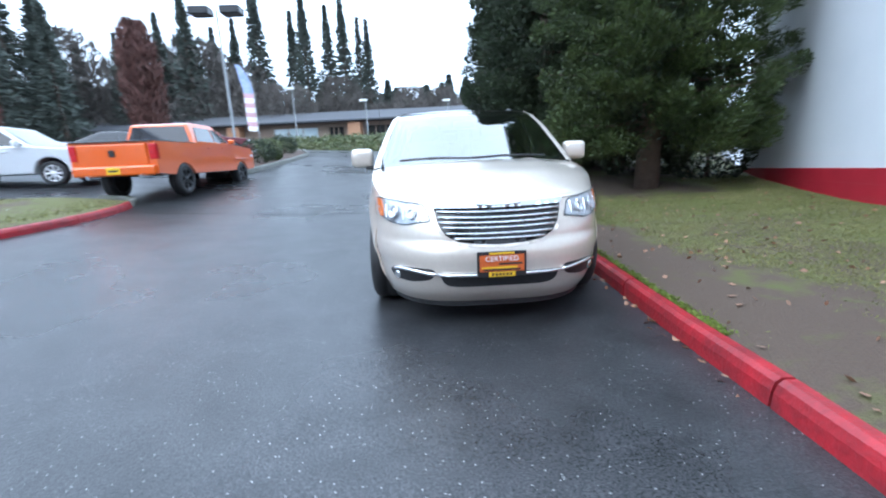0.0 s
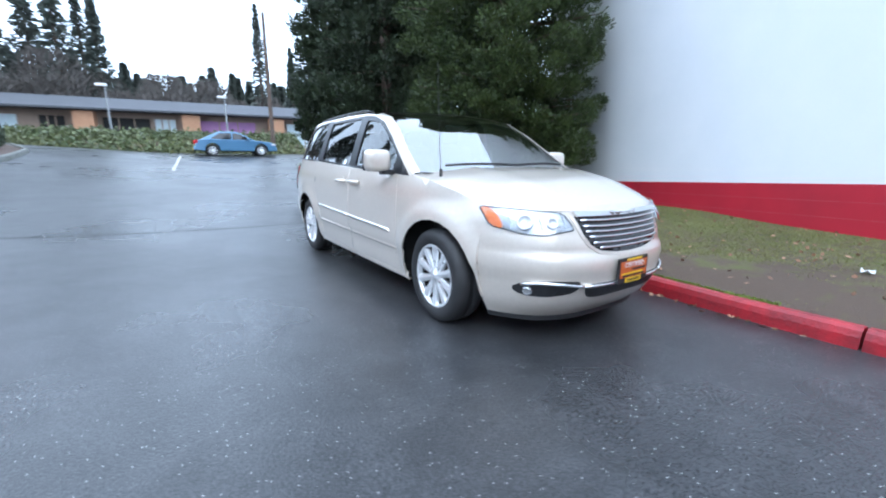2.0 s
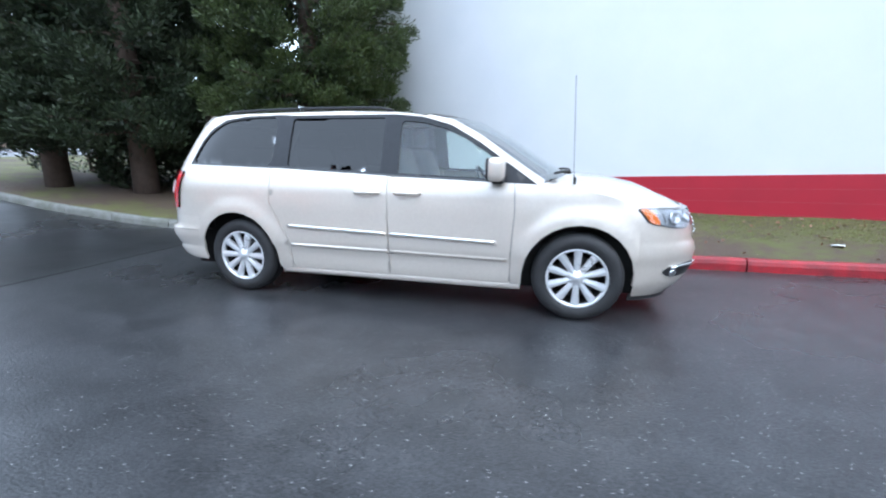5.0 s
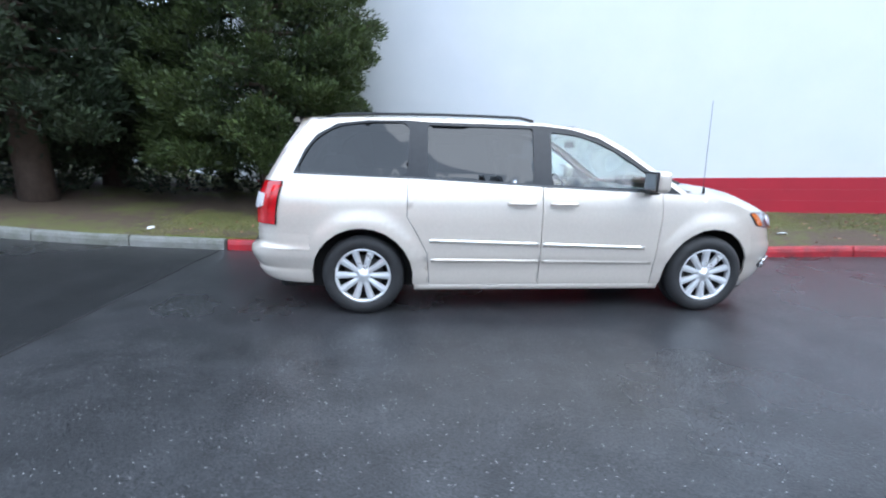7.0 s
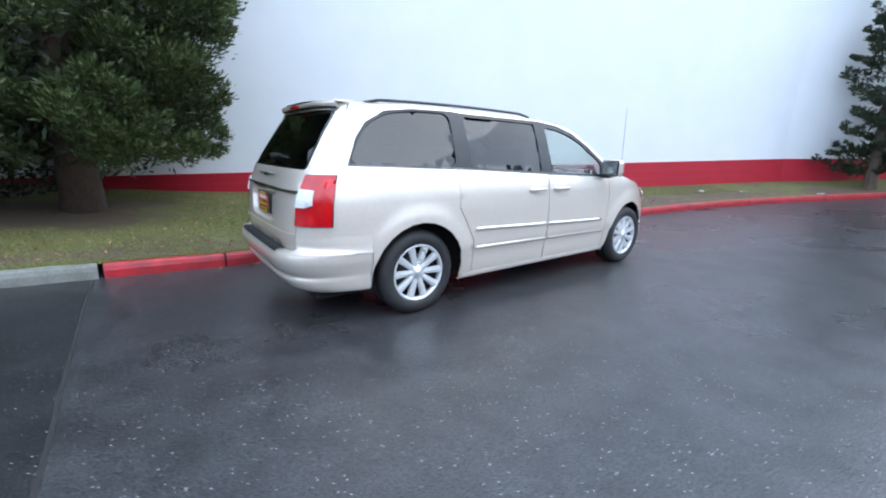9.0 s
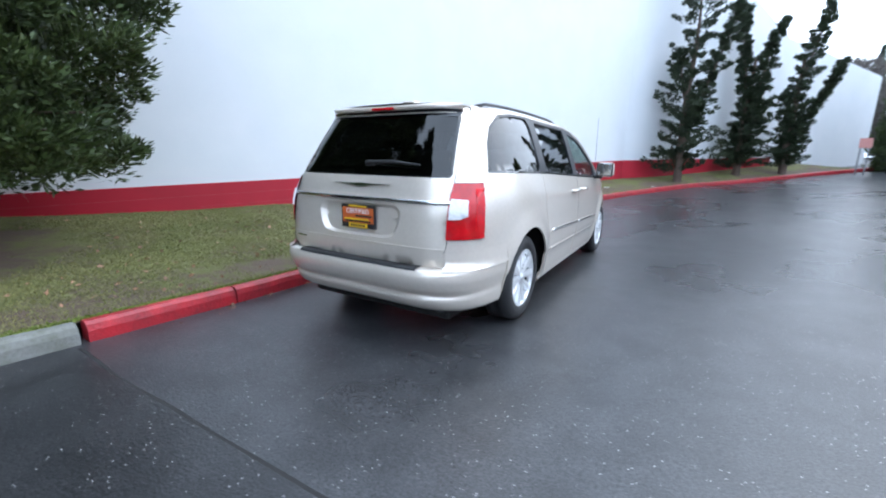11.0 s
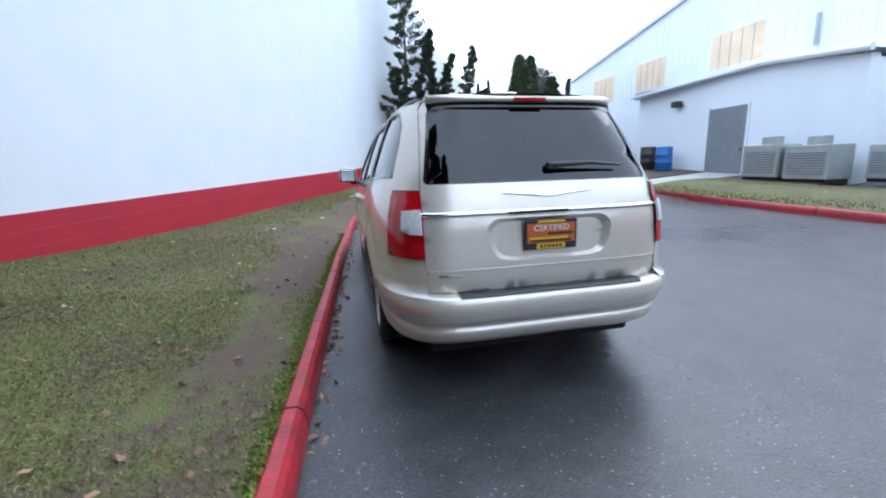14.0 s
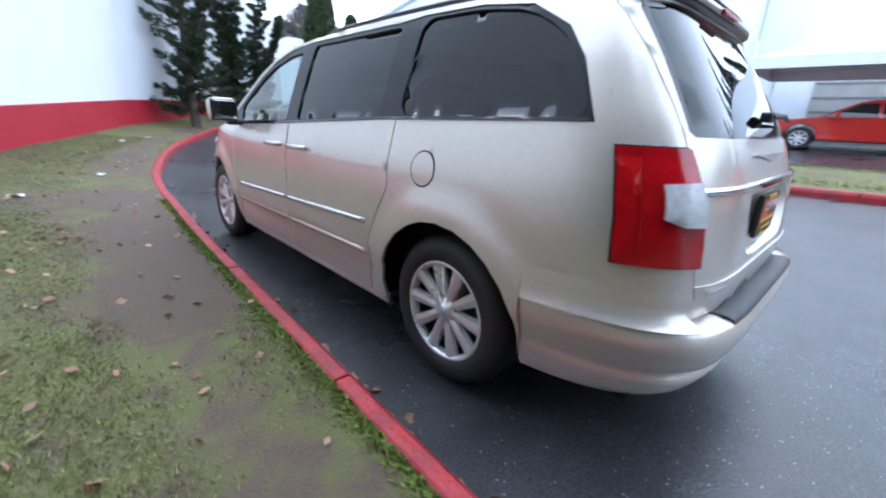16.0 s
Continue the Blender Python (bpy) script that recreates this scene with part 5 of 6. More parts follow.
# the low ridge of small firs behind
for i in range(60):
    x = -40 + i * 1.25 + fr.uniform(-1, 1)
    plant_far(x, 70 + fr.uniform(-5, 6), 1.5, 4, fr.uniform(.72, 1.02), fr.uniform(0, 360))
for i in range(26):
    plant_far(-8 + i * 1.3 + fr.uniform(-1, 1), 64 + fr.uniform(-2, 2), 1.5, 4, fr.uniform(.6, .85), fr.uniform(0, 360))
for i in range(16):
    k = fr.choice((0, 2, 10, 12))
    plant_far(-44 + i * 1.15, 54 + fr.uniform(-3, 7), 1.6, k, fr.uniform(15, 19.5) / 26 if k == 0 else fr.uniform(.72, .95) if k == 2 else fr.uniform(1.1, 1.4), i * 67)
for i in range(40):
    x = -46 + i * 1.5 + fr.uniform(-1, 1)
    plant_far(x, 53 + fr.uniform(-3, 6), 1.6, fr.choice((10, 12)), fr.uniform(.75, 1.05) if x < -7 else fr.uniform(.5, .72), fr.uniform(0, 360))
plant_far(-20.4, 28, 1.9, 11, .95, 0)
plant_far(-33, 28.5, 1.9, 11, .95, 90)
# the wooded slope beyond the drive's bend
for i in range(44):
    x = -66 + i * 1.8 + fr.uniform(-1, 1)
    plant_far(x, -62 + fr.uniform(-8, 8), 2.0 + .06 * i, fr.choice((10, 12, 10, 4)), fr.uniform(.85, 1.2), fr.uniform(0, 360))
for i in range(26):
    k = fr.choice((0, 2))
    plant_far(-60 + i * 2.2 + fr.uniform(-1, 1), -78 + fr.uniform(-5, 5), 2.0, k, fr.uniform(11, 17) / (26, 30, 20)[k], i * 47)
for i in range(40):
    a = i * math.tau / 40
    if abs(math.sin(a)) < .75:
        plant_far(115 * math.cos(a), 115 * math.sin(a), 0, fr.choice((0, 2)), fr.uniform(.7, 1.0), i * 31)


# ---- other vehicles ----
def paint(name, col, metal=0.2):
    return mk(name, col, tuple(c * .88 for c in col), 30, 0.3, metal=metal, coat=.9, rvar=.04)


M_ORANGE = paint("orange_truck_paint", (0.78, 0.13, 0.012), .1)
M_CARGLASS = mk("dark_car_window", (0.012, 0.014, 0.017), (0.02, 0.022, 0.026), 10, 0.06, coat=.6, rvar=.02)
M_BLACK_RIM = mk("black_alloy", (0.02, 0.02, 0.022), (0.035, 0.035, 0.037), 14, 0.3, metal=.6)


def arched(outline_top, zb, hubs, r):
    """A side outline closed below by a sill with wheel arches; outline_top runs front to back over the top."""
    low = []
    for hub in sorted(hubs):
        low += [(hub - r, zb)] + [(hub - r * math.cos(a), max(zb, .36 + (r) * math.sin(a))) for a in np.linspace(.15, math.pi - .15, 9)] + [(hub + r, zb)]
    return outline_top + low


def vehicle(name, label, loc, turn, spec):
    """Body, cabin, panes, lamps, bumpers and wheels from a side view; it faces +y before it is turned."""
    root = tagged(empty(name, loc, turn), label, spec.get("category", "car"))
    hw, pt = spec["half"], spec["paint"]
    body = part("body", bm_prism(arched(spec["body"], spec["sill"], spec["hubs"], spec["arch"]), hw, bevel=.035), pt, root)
    zb = spec["belt"]
    tp = lambda y, z: 1 - .17 * max(0, z - zb) / .5  # noqa: E731
    part("cabin", bm_prism(spec["cabin"], hw - .05, bevel=.03, taper=tp), pt, root)
    for w in spec["panes"]:
        part("side_window", bm_prism(w, hw - .036, taper=tp), M_CARGLASS, root)
    for (y0, z0), (y1, z1), off in spec["screens"]:
        d = Vector((0, y1 - y0, z1 - z0)).normalized()
        nn = Vector((0, d.z, -d.y)) * off
        rows = []
        for k in range(5):
            u = .06 + .88 * k / 4
            y, z = y0 + (y1 - y0) * u, z0 + (z1 - z0) * u
            h = (hw - .05) * tp(y, z) - .09
            rows.append([Vector((h * c, y, z)) + nn * (1 + .3 * (1 - c * c)) for c in np.linspace(-1, 1, 7)])
        sheet("windscreen", rows, M_CARGLASS, root)
    front, back = max(p[0] for p in spec["body"]), min(p[0] for p in spec["body"])
    zl = spec["lamp"]
    for s in (-1, 1):
        x0, x1 = sorted((s * (hw + .006), s * (hw - .22)))
        part("headlamp", bm_box(x0, x1, front - .30, front - .02, zl - .06, zl + .06, .03), M_WHITE_LENS, root)
        part("tail_lamp", bm_box(x0 if s < 0 else x0 + .06, x1 if s > 0 else x1 - .06, back - .008, back + .14, spec["tail"][0], spec["tail"][1], .02), M_RED_LENS, root)
        mx0, mx1 = sorted((s * (hw - .02), s * (hw + .17)))
        part("door_mirror", bm_box(mx0, mx1, spec["mirror"] - .06, spec["mirror"] + .06, zb + .02, zb + .17, .03), spec.get("mirror_mat", pt), root)
        for yh in spec["handles"]:
            hx0, hx1 = sorted((s * (hw - .01), s * (hw + .025)))
            part("door_handle", bm_box(hx0, hx1, yh - .09, yh + .09, zb - .14, zb - .105, .008), pt, root)
    part("front_bumper", bm_box(-hw + .03, hw - .03, front - .12, front + .06, spec["sill"] + .02, zl - .16, .05), spec.get("bumper", pt), root)
    part("rear_bumper", bm_box(-hw + .03, hw - .03, back - .09, back + .12, spec["sill"] + .02, spec["sill"] + .26, .05), spec.get("bumper", pt), root)
    pl = part("number_plate", bm_box(-.16, .16, back - .105, back - .09, spec["sill"] + .06, spec["sill"] + .22, .004), M_PLATE_Y, root)
    part("plate_line", bm_box(-.11, .11, back - .108, back - .105, spec["sill"] + .12, spec["sill"] + .16), M_BLACK, pl)
    part("underside", bm_box(-hw + .34, hw - .34, back + .35, front - .35, spec["sill"] - .02, spec["sill"] + .12), M_DARK, root)
    ws_ = spec["wheel"]
    for y in spec["hubs"]:
        for s in (-1, 1):
            put_wheel(ws_, root, s * (hw - .14), y, spec["wheel_r"])
    return root


big_wheel = wheel_meshes(.42, .28, .27, 6, M_BLACK_RIM, M_BRAKE)
car_wheel = wheel_meshes(.33, .21, .215, 8, M_ALLOY, M_BRAKE)
truck = vehicle("pickup_truck", "bright orange four-door pickup truck with black wheels", (-7.35, 7.6, ground_z(-6.6, 7.2) - .03), 0, dict(
    category="pickup", half=1.0, paint=M_ORANGE, sill=.56, belt=1.38, arch=.50, hubs=(-1.80, 1.80), wheel=big_wheel, wheel_r=.42, lamp=1.05, tail=(.95, 1.32), mirror=1.02, handles=(-.38, .52),
    body=[(2.86, .62), (2.88, 1.10), (2.72, 1.30), (1.25, 1.40), (-1.08, 1.42), (-1.10, 1.39), (-2.95, 1.38), (-2.97, .62)],
    cabin=[(1.30, 1.36), (.52, 1.88), (.34, 1.95), (-.80, 1.96), (-.98, 1.91), (-1.08, 1.36)],
    panes=[[(1.08, 1.44), (.50, 1.80), (.28, 1.83), (.20, 1.83), (.20, 1.44)], [(.12, 1.44), (.12, 1.83), (-.72, 1.84), (-.88, 1.44)]],
    screens=[((1.30, 1.38), (.48, 1.88), .012), ((-.98, 1.89), (-1.08, 1.40), .012)]))
truck.scale = (.94, .94, .94)
for s in (-1, 1):
    x0, x1 = sorted((s * .93, s * 1.005))
    part("bed_rail", bm_box(x0, x1, -2.96, -1.12, 1.375, 1.40, .01), M_BLACK, truck)
    part("exhaust_tip", bm_tube([(s * .62, -2.7, .56), (s * .62, -3.08, .56)], .05, 12), M_CHROME, truck)
    x0, x1 = sorted((s * .96, s * 1.03))
    part("fender_flare", bm_box(x0, x1, 1.28, 2.32, .93, .97, .015), M_ORANGE, truck)
part("tailgate_panel", bm_box(-.80, .80, -3.0, -2.965, .78, 1.32, .02), M_ORANGE, truck)
part("tailgate_emblem", bm_box(-.07, .07, -3.012, -2.999, 1.03, 1.19, .02), M_BLACK, truck)
part("tailgate_cap", bm_box(-.95, .95, -3.0, -2.86, 1.375, 1.40, .012), M_BLACK, truck)

suv = dict(
    category="car", half=.92, sill=.34, belt=1.05, arch=.41, hubs=(-1.35, 1.35), wheel=car_wheel, wheel_r=.34, lamp=.86, tail=(.8, 1.05), mirror=.72, handles=(-.55, .35),
    body=[(2.18, .40), (2.22, .78), (2.05, .98), (.98, 1.08), (-2.02, 1.10), (-2.16, .95), (-2.18, .40)],
    cabin=[(1.0, 1.03), (.25, 1.60), (.0, 1.66), (-1.55, 1.64), (-1.75, 1.58), (-2.02, 1.04)],
    panes=[[(.80, 1.10), (.22, 1.54), (-.05, 1.57), (-.12, 1.10)], [(-.20, 1.10), (-.14, 1.57), (-.92, 1.57), (-.98, 1.10)], [(-1.05, 1.10), (-1.0, 1.57), (-1.5, 1.55), (-1.80, 1.10)]],
    screens=[((1.0, 1.05), (.25, 1.60), .012), ((-1.75, 1.57), (-2.02, 1.07), .012)])
sedan = dict(
    category="car", half=.88, sill=.30, belt=.92, arch=.39, hubs=(-1.32, 1.36), wheel=car_wheel, wheel_r=.33, lamp=.70, tail=(.72, .92), mirror=.62, handles=(-.55, .35),
    body=[(2.2, .34), (2.24, .62), (1.95, .84), (1.05, .94), (-1.75, .98), (-2.15, .88), (-2.2, .34)],
    cabin=[(1.08, .90), (.20, 1.38), (-.1, 1.44), (-.9, 1.42), (-1.7, 1.06), (-1.85, .92)],
    panes=[[(.86, .97), (.18, 1.32), (-.18, 1.35), (-.22, .97)], [(-.30, .97), (-.26, 1.35), (-.88, 1.33), (-1.35, 1.05), (-1.35, .97)]],
    screens=[((1.08, .92), (.20, 1.38), .012), ((-.9, 1.41), (-1.7, 1.05), .012)])
gz = ground_z
vehicle("parked_car", "white compact off-road car behind the orange pickup", (-12.0, 7.6, gz(-12, 7.4) - .05), -80, dict(suv, paint=paint("white_car_paint", (.72, .74, .76))))
vehicle("parked_car", "black parked wagon on the upper lot", (-17.2, 13.2, gz(-16, 13) - .08), -80, dict(suv, paint=paint("black_car_paint", (.018, .02, .026))))
vehicle("parked_car", "dark grey parked hatchback on the upper lot", (-13.0, 14.2, gz(-13, 14) - .08), -70, dict(sedan, paint=paint("charcoal_car_paint", (.03, .032, .038))))
vehicle("parked_car", "dark red parked wagon beside the planting bed", (-11.9, 18.2, gz(-12, 18) - .05), -62, dict(suv, paint=paint("maroon_car_paint", (.14, .02, .03))))
vehicle("passing_car", "light blue hatchback on the road before the ivy bank", (1.4, 25.2, gz(1.4, 25) - .03), -90, dict(sedan, paint=paint("blue_car_paint", (.10, .22, .36))))
vehicle("sports_coupe", "bright red sports coupe under the white canopy", (-15.6, 2.0, gz(-15.6, 1.5) - .04), 184, dict(sedan, paint=paint("red_car_paint", (.62, .025, .018), .1)))


# ---- the white workshop across the drive ----
M_SIDING = mk("white_metal_siding", (0.76, 0.79, 0.83), (0.70, 0.73, 0.78), 0.8, 0.55, bump=0.1, bscale=40)
M_AMBERPANE = mk("lit_amber_panel", (0.62, 0.46, 0.30), (0.74, 0.58, 0.40), 1.2, 0.35, emit=0.1)
M_GREYDOOR = mk("grey_steel_door", (0.20, 0.215, 0.235), (0.17, 0.18, 0.20), 6, 0.5)
M_ZINC = mk("weathered_zinc", (0.42, 0.44, 0.43), (0.33, 0.35, 0.34), 5, 0.45, metal=.5)
M_CONC = mk("pale_concrete", (0.42, 0.41, 0.39), (0.33, 0.32, 0.30), 2.5, 0.8, bump=.3)
M_MULCH = mk("dark_bark_mulch", (0.055, 0.035, 0.026), (0.10, 0.065, 0.05), 9, 0.9, bump=.9, bscale=50)
M_TARP = mk("white_canopy_cloth", (0.78, 0.79, 0.80), (0.72, 0.73, 0.75), 3, 0.7)
M_ROOF = mk("dark_shingle_roof", (0.055, 0.058, 0.066), (0.085, 0.088, 0.098), 4, 0.8, bump=.4, bscale=30)
M_SHOP = mk("tan_shop_wall", (0.30, 0.22, 0.17), (0.24, 0.18, 0.14), 1.5, 0.8)
M_BRICKY = mk("orange_brick_pier", (0.42, 0.23, 0.13), (0.36, 0.19, 0.11), 3, 0.8, bump=.3)
M_PURPLE = mk("purple_shop_front", (0.28, 0.13, 0.30), (0.36, 0.18, 0.34), 2, 0.6)
M_SHOPGLASS = mk("pale_shop_window", (0.42, 0.52, 0.56), (0.55, 0.62, 0.64), 2, 0.2, coat=.5)
M_STEEL = mk("galvanised_pole", (0.30, 0.31, 0.32), (0.24, 0.25, 0.26), 6, 0.5, metal=.5)
M_CONE = mk("orange_cone", (0.85, 0.16, 0.02), (0.75, 0.12, 0.02), 8, 0.5)
M_BLUE = mk("blue_plastic_drum", (0.02, 0.13, 0.40), (0.02, 0.10, 0.33), 8, 0.35)
M_GLOWYARD = mk("lit_workshop_bay", (0.95, 0.62, 0.22), (0.85, 0.50, 0.14), 1.2, 0.6, emit=2.2)


def face_x(y, x0=-14.55):
    return x0 + .05 * (y + 6)


shop = tagged(empty("workshop"), "large white metal-sided workshop with a shallow gable", "building")
prof = [(-1.9, 6.9), (-13.0, 8.6), (-24.0, 7.0)]


def gable_wall(pts_low, prof, x_of, thick, material, name, parent):
    """Wall in a long plane: foot line and roof profile over y."""
    bm = bmesh.new()
    out = [(y, z) for y, z in pts_low] + prof[::-1]
    rows = [[bm.verts.new((x_of(y) - d, y, z)) for y, z in out] for d in (0, thick)]
    bm.faces.new(rows[0])
    bm.faces.new(rows[1][::-1])
    for i in range(len(out)):
        j = (i + 1) % len(out)
        bm.faces.new((rows[0][i], rows[1][i], rows[1][j], rows[0][j]))
    return part(name, bm, material, parent)


gable_wall([(-1.9, .3), (-24.0, .3)], prof, face_x, .3, M_SIDING, "front_wall", shop)
for k in range(54):
    y = -2.2 - k * .4
    z1 = float(np.interp(y, [-24, -13, -1.9], [7.0, 8.6, 6.9])) - .1
    part("siding_rib", bm_box(face_x(y) - .01, face_x(y) + .018, y - .02, y + .02, .6, z1), M_SIDING, shop)
for (y0, z0), (y1, z1) in zip(prof, prof[1:]):
    part("roof_trim", bm_tube([(face_x(y0) + .08, y0, z0 + .04), (face_x(y1) + .08, y1, z1 + .04)], .10, 6), M_SIDING, shop)
    bm = bmesh.new()
    q = [bm.verts.new(p) for p in ((face_x(y0) + .15, y0, z0 + .06), (face_x(y1) + .15, y1, z1 + .06), (face_x(y1) - 22, y1, z1 + .06), (face_x(y0) - 22, y0, z0 + .06))]
    q2 = [bm.verts.new(v.co - Vector((0, 0, .12))) for v in q]
    bm.faces.new(q)
    bm.faces.new(q2[::-1])
    for i in range(4):
        bm.faces.new((q[i], q2[i], q2[(i + 1) % 4], q[(i + 1) % 4]))
    part("roof", bm, M_SIDING, shop)
part("end_wall", bm_box(-37, face_x(-24), -24.25, -23.98, .3, 6.95), M_SIDING, shop)
for y0, y1 in ((-11.4, -8.9), (-16.5, -14.2), (-20.9, -18.6)):
    x = face_x((y0 + y1) / 2)
    win = part("window", bm_box(x - .02, x + .075, y0, y1, 4.92, 6.45), M_SIDING, shop)
    part("pane", bm_box(x + .07, x + .085, y0 + .08, y1 - .08, 5.0, 6.37), M_AMBERPANE, win, "amber lit panel")
    for k in range(1, 5):
        yy = y0 + (y1 - y0) * k / 5
        part("glazing_bar", bm_box(x + .08, x + .095, yy - .015, yy + .015, 5.0, 6.37), M_CONC, win)
part("side_wall", bm_box(-19.2, face_x(-1.9) - .31, -2.2, -1.93, .3, 6.85), M_SIDING, shop)
rear_shed = tagged(empty("rear_shed"), "set-back white shed with pale roller doors", "building")
part("wall", bm_box(-19.5, -19.2, -1.9, 8.5, .3, 6.2), M_SIDING, rear_shed)
for k in range(2):
    y = .2 + k * 4.2
    dd = part("roller_door", bm_box(-19.2, -19.1, y, y + 3.4, .6, 3.6, .02), M_CONC, rear_shed)
    for j in range(5):
        part("door_rib", bm_box(-19.1, -19.07, y + .05, y + 3.35, 1.0 + j * .5, 1.06 + j * .5), M_GREYDOOR, dd)
part("downpipe", bm_tube([(face_x(-2.3) + .08, -2.3, .7), (face_x(-2.3) + .08, -2.3, 6.9)], .05, 8), M_ZINC, shop)
part("vent_pipe", bm_tube([(face_x(-7) + .1, -7.0, 4.9), (face_x(-7) + .1, -7.0, 5.9)], .06, 8), M_ZINC, shop)
for y, z in ((-21.2, 4.2), (-3.4, 5.1)):
    lamp = part("wall_lamp", bm_box(face_x(y), face_x(y) + .28, y - .16, y + .16, z, z + .18, .03), M_BLACK, shop)
# low annexe with its steel door
ax = lambda y: -11.25 + .05 * (y + 6)  # noqa: E731
annexe = tagged(empty("annexe"), "low white annexe with a grey steel door", "building")
gable_wall([(-3.2, .3), (-11.6, .3)], [(-3.2, 3.62), (-5.8, 3.95), (-11.6, 3.85)], ax, .3, M_SIDING, "front_wall", annexe)
part("side_wall", bm_box(-14.6, ax(-3.2) - .302, -3.5, -3.23, .3, 3.55), M_SIDING, annexe)
part("side_wall", bm_box(-14.6, ax(-11.6) - .302, -11.57, -11.3, .3, 3.8), M_SIDING, annexe)
bmr = bmesh.new()
qs = [[bmr.verts.new((x, y, z + d)) for y, z in ((-3.1, 3.64), (-5.8, 3.97), (-11.7, 3.87))] for x in (-14.6, -11.05) for d in (0, .07)]
for a_, b_ in ((0, 1), (1, 3), (3, 2), (2, 0)):
    for i in range(2):
        bmr.faces.new((qs[a_][i], qs[a_][i + 1], qs[b_][i + 1], qs[b_][i]))
part("roof", bmr, M_SIDING, annexe)
part("gutter", bm_tube([(ax(-3.1) + .16, -3.1, 3.72), (ax(-5.8) + .16, -5.8, 4.0), (ax(-11.7) + .16, -11.7, 3.92)], .09, 8), M_SIDING, annexe)
dr = part("door", bm_box(ax(-7) - .02, ax(-7) + .05, -7.72, -6.30, .5, 2.92, .01), M_GREYDOOR, annexe, "grey steel door")
part("door_frame", bm_box(ax(-7), ax(-7) + .07, -7.80, -7.72, .5, 2.98), M_SIDING, dr)
part("door_frame", bm_box(ax(-7), ax(-7) + .07, -6.30, -6.22, .5, 2.98), M_SIDING, dr)
part("door_handle", bm_box(ax(-7) + .05, ax(-7) + .10, -6.44, -6.40, 1.5, 1.62), M_CHROME, dr)
part("flood_lamp", bm_box(ax(-9) + .02, ax(-9) + .32, -9.35, -9.05, 3.2, 3.42, .04), M_BLACK, annexe)


# planting, slab and far kerb
def slab(name, label, pts, up, material, category, thick=.3):
    bm = bmesh.new()
    top = [bm.verts.new((x, y, gz(x, y) + up)) for x, y in pts]
    bot = [bm.verts.new((x, y, gz(x, y) + up - thick)) for x, y in pts]
    f = bm.faces.new(top)
    bm.faces.new(bot[::-1])
    for i in range(len(pts)):
        j = (i + 1) % len(pts)
        bm.faces.new((top[i], bot[i], bot[j], top[j]))
    bmesh.ops.triangulate(bm, faces=[f])
    return tagged(part(name, bm, material, None), label, category, kind="structure")


far_line = table([(-6.2, -7.55), (-5.0, -7.2), (-3.0, -6.95), (0, -6.68), (2.5, -6.62), (4.0, -6.72), (4.7, -7.0)])
far_at = lambda y: (sum(far_line(y + d) for d in (-.3, 0, .3)) / 3, y)  # noqa: E731
kerb_run("kerb_red_far", "red painted kerb on the far side of the drive", M_RED_KERB, [4.4, 2.6, 0.9, -.9, -2.7, -4.4, -6.0], far_at)
rows = []
for y in np.linspace(-6.0, 4.5, 30):
    x0 = far_at(y)[0] - .13
    x1 = -9.6 - (.2 if y < 0 else 0)
    rows.append([(x0 + (x1 - x0) * k / 10, y, gz(x0 + (x1 - x0) * k / 10, y) + .13 + .05 * math.sin(math.pi * k / 10)) for k in range(11)])
tagged(sheet("verge", rows, M_TURF, None), "narrow grass verge on the far side of the drive", "lawn", kind="structure")
vp = [(rng.uniform(-9.5, -6.9), rng.uniform(-5.6, 4.3)) for _ in range(14000)]
vc = np.array([(x, y, gz(x, y) + .155) for x, y in vp])
tagged(leaf_mesh("verge_grass", vc, rng.normal(size=vc.shape) * np.array([.8, .8, .1]) + np.array([0, 0, .8]), .08, .016, M_BLADE), "short green grass on the far verge", "grass", kind="stuff")
kerb_stone([(-7.0, 4.45), (-7.2, 4.85), (-7.6, 5.05), (-8.1, 5.1)], M_GREY_KERB, tagged(empty("kerb_tip"), "grey rounded kerb end of the verge", "kerb", kind="structure"))
slab("walkway", "pale concrete walkway to the steel door", [(-7.45, -6.2), (-7.75, -7.3), (-11.2, -7.6), (-11.2, -6.1)], .10, M_CONC, "pavement")
slab("mulch_bed", "dark bark mulch bed beside the annexe", [(-7.8, -7.4), (-8.6, -9.4), (-9.3, -10.2), (-11.45, -10.6), (-11.25, -7.7)], .12, M_MULCH, "mulch")
slab("mulch_strip", "dark bark mulch along the annexe wall", [(-9.5, -3.2), (-9.3, -6.0), (-11.1, -6.0), (-11.0, -3.2)], .11, M_MULCH, "mulch")
kerb_stone([(-7.75, -7.35), (-8.2, -8.4), (-8.7, -9.5), (-9.4, -10.3), (-10.4, -10.6)][::-1], M_GREY_KERB, tagged(empty("kerb_bed"), "grey kerb round the mulch bed", "kerb", kind="structure"))


def drum(x, y, material, label):
    z = gz(x, y) + .12
    root = tagged(part("plastic_drum", bm_lathe([(.001, 0), (.28, 0), (.30, .03), (.29, .28), (.305, .30), (.29, .32), (.29, .56), (.305, .58), (.29, .60), (.29, .84), (.275, .88), (.26, .87), (.001, .87)], 24, "z"), material, None, smooth=True), label, "drum")
    root.location = (x, y, z)


drum(-10.75, -9.1, M_BLUE, "blue plastic drum on the mulch bed")
drum(-10.75, -9.95, M_BLACK, "black plastic drum on the mulch bed")


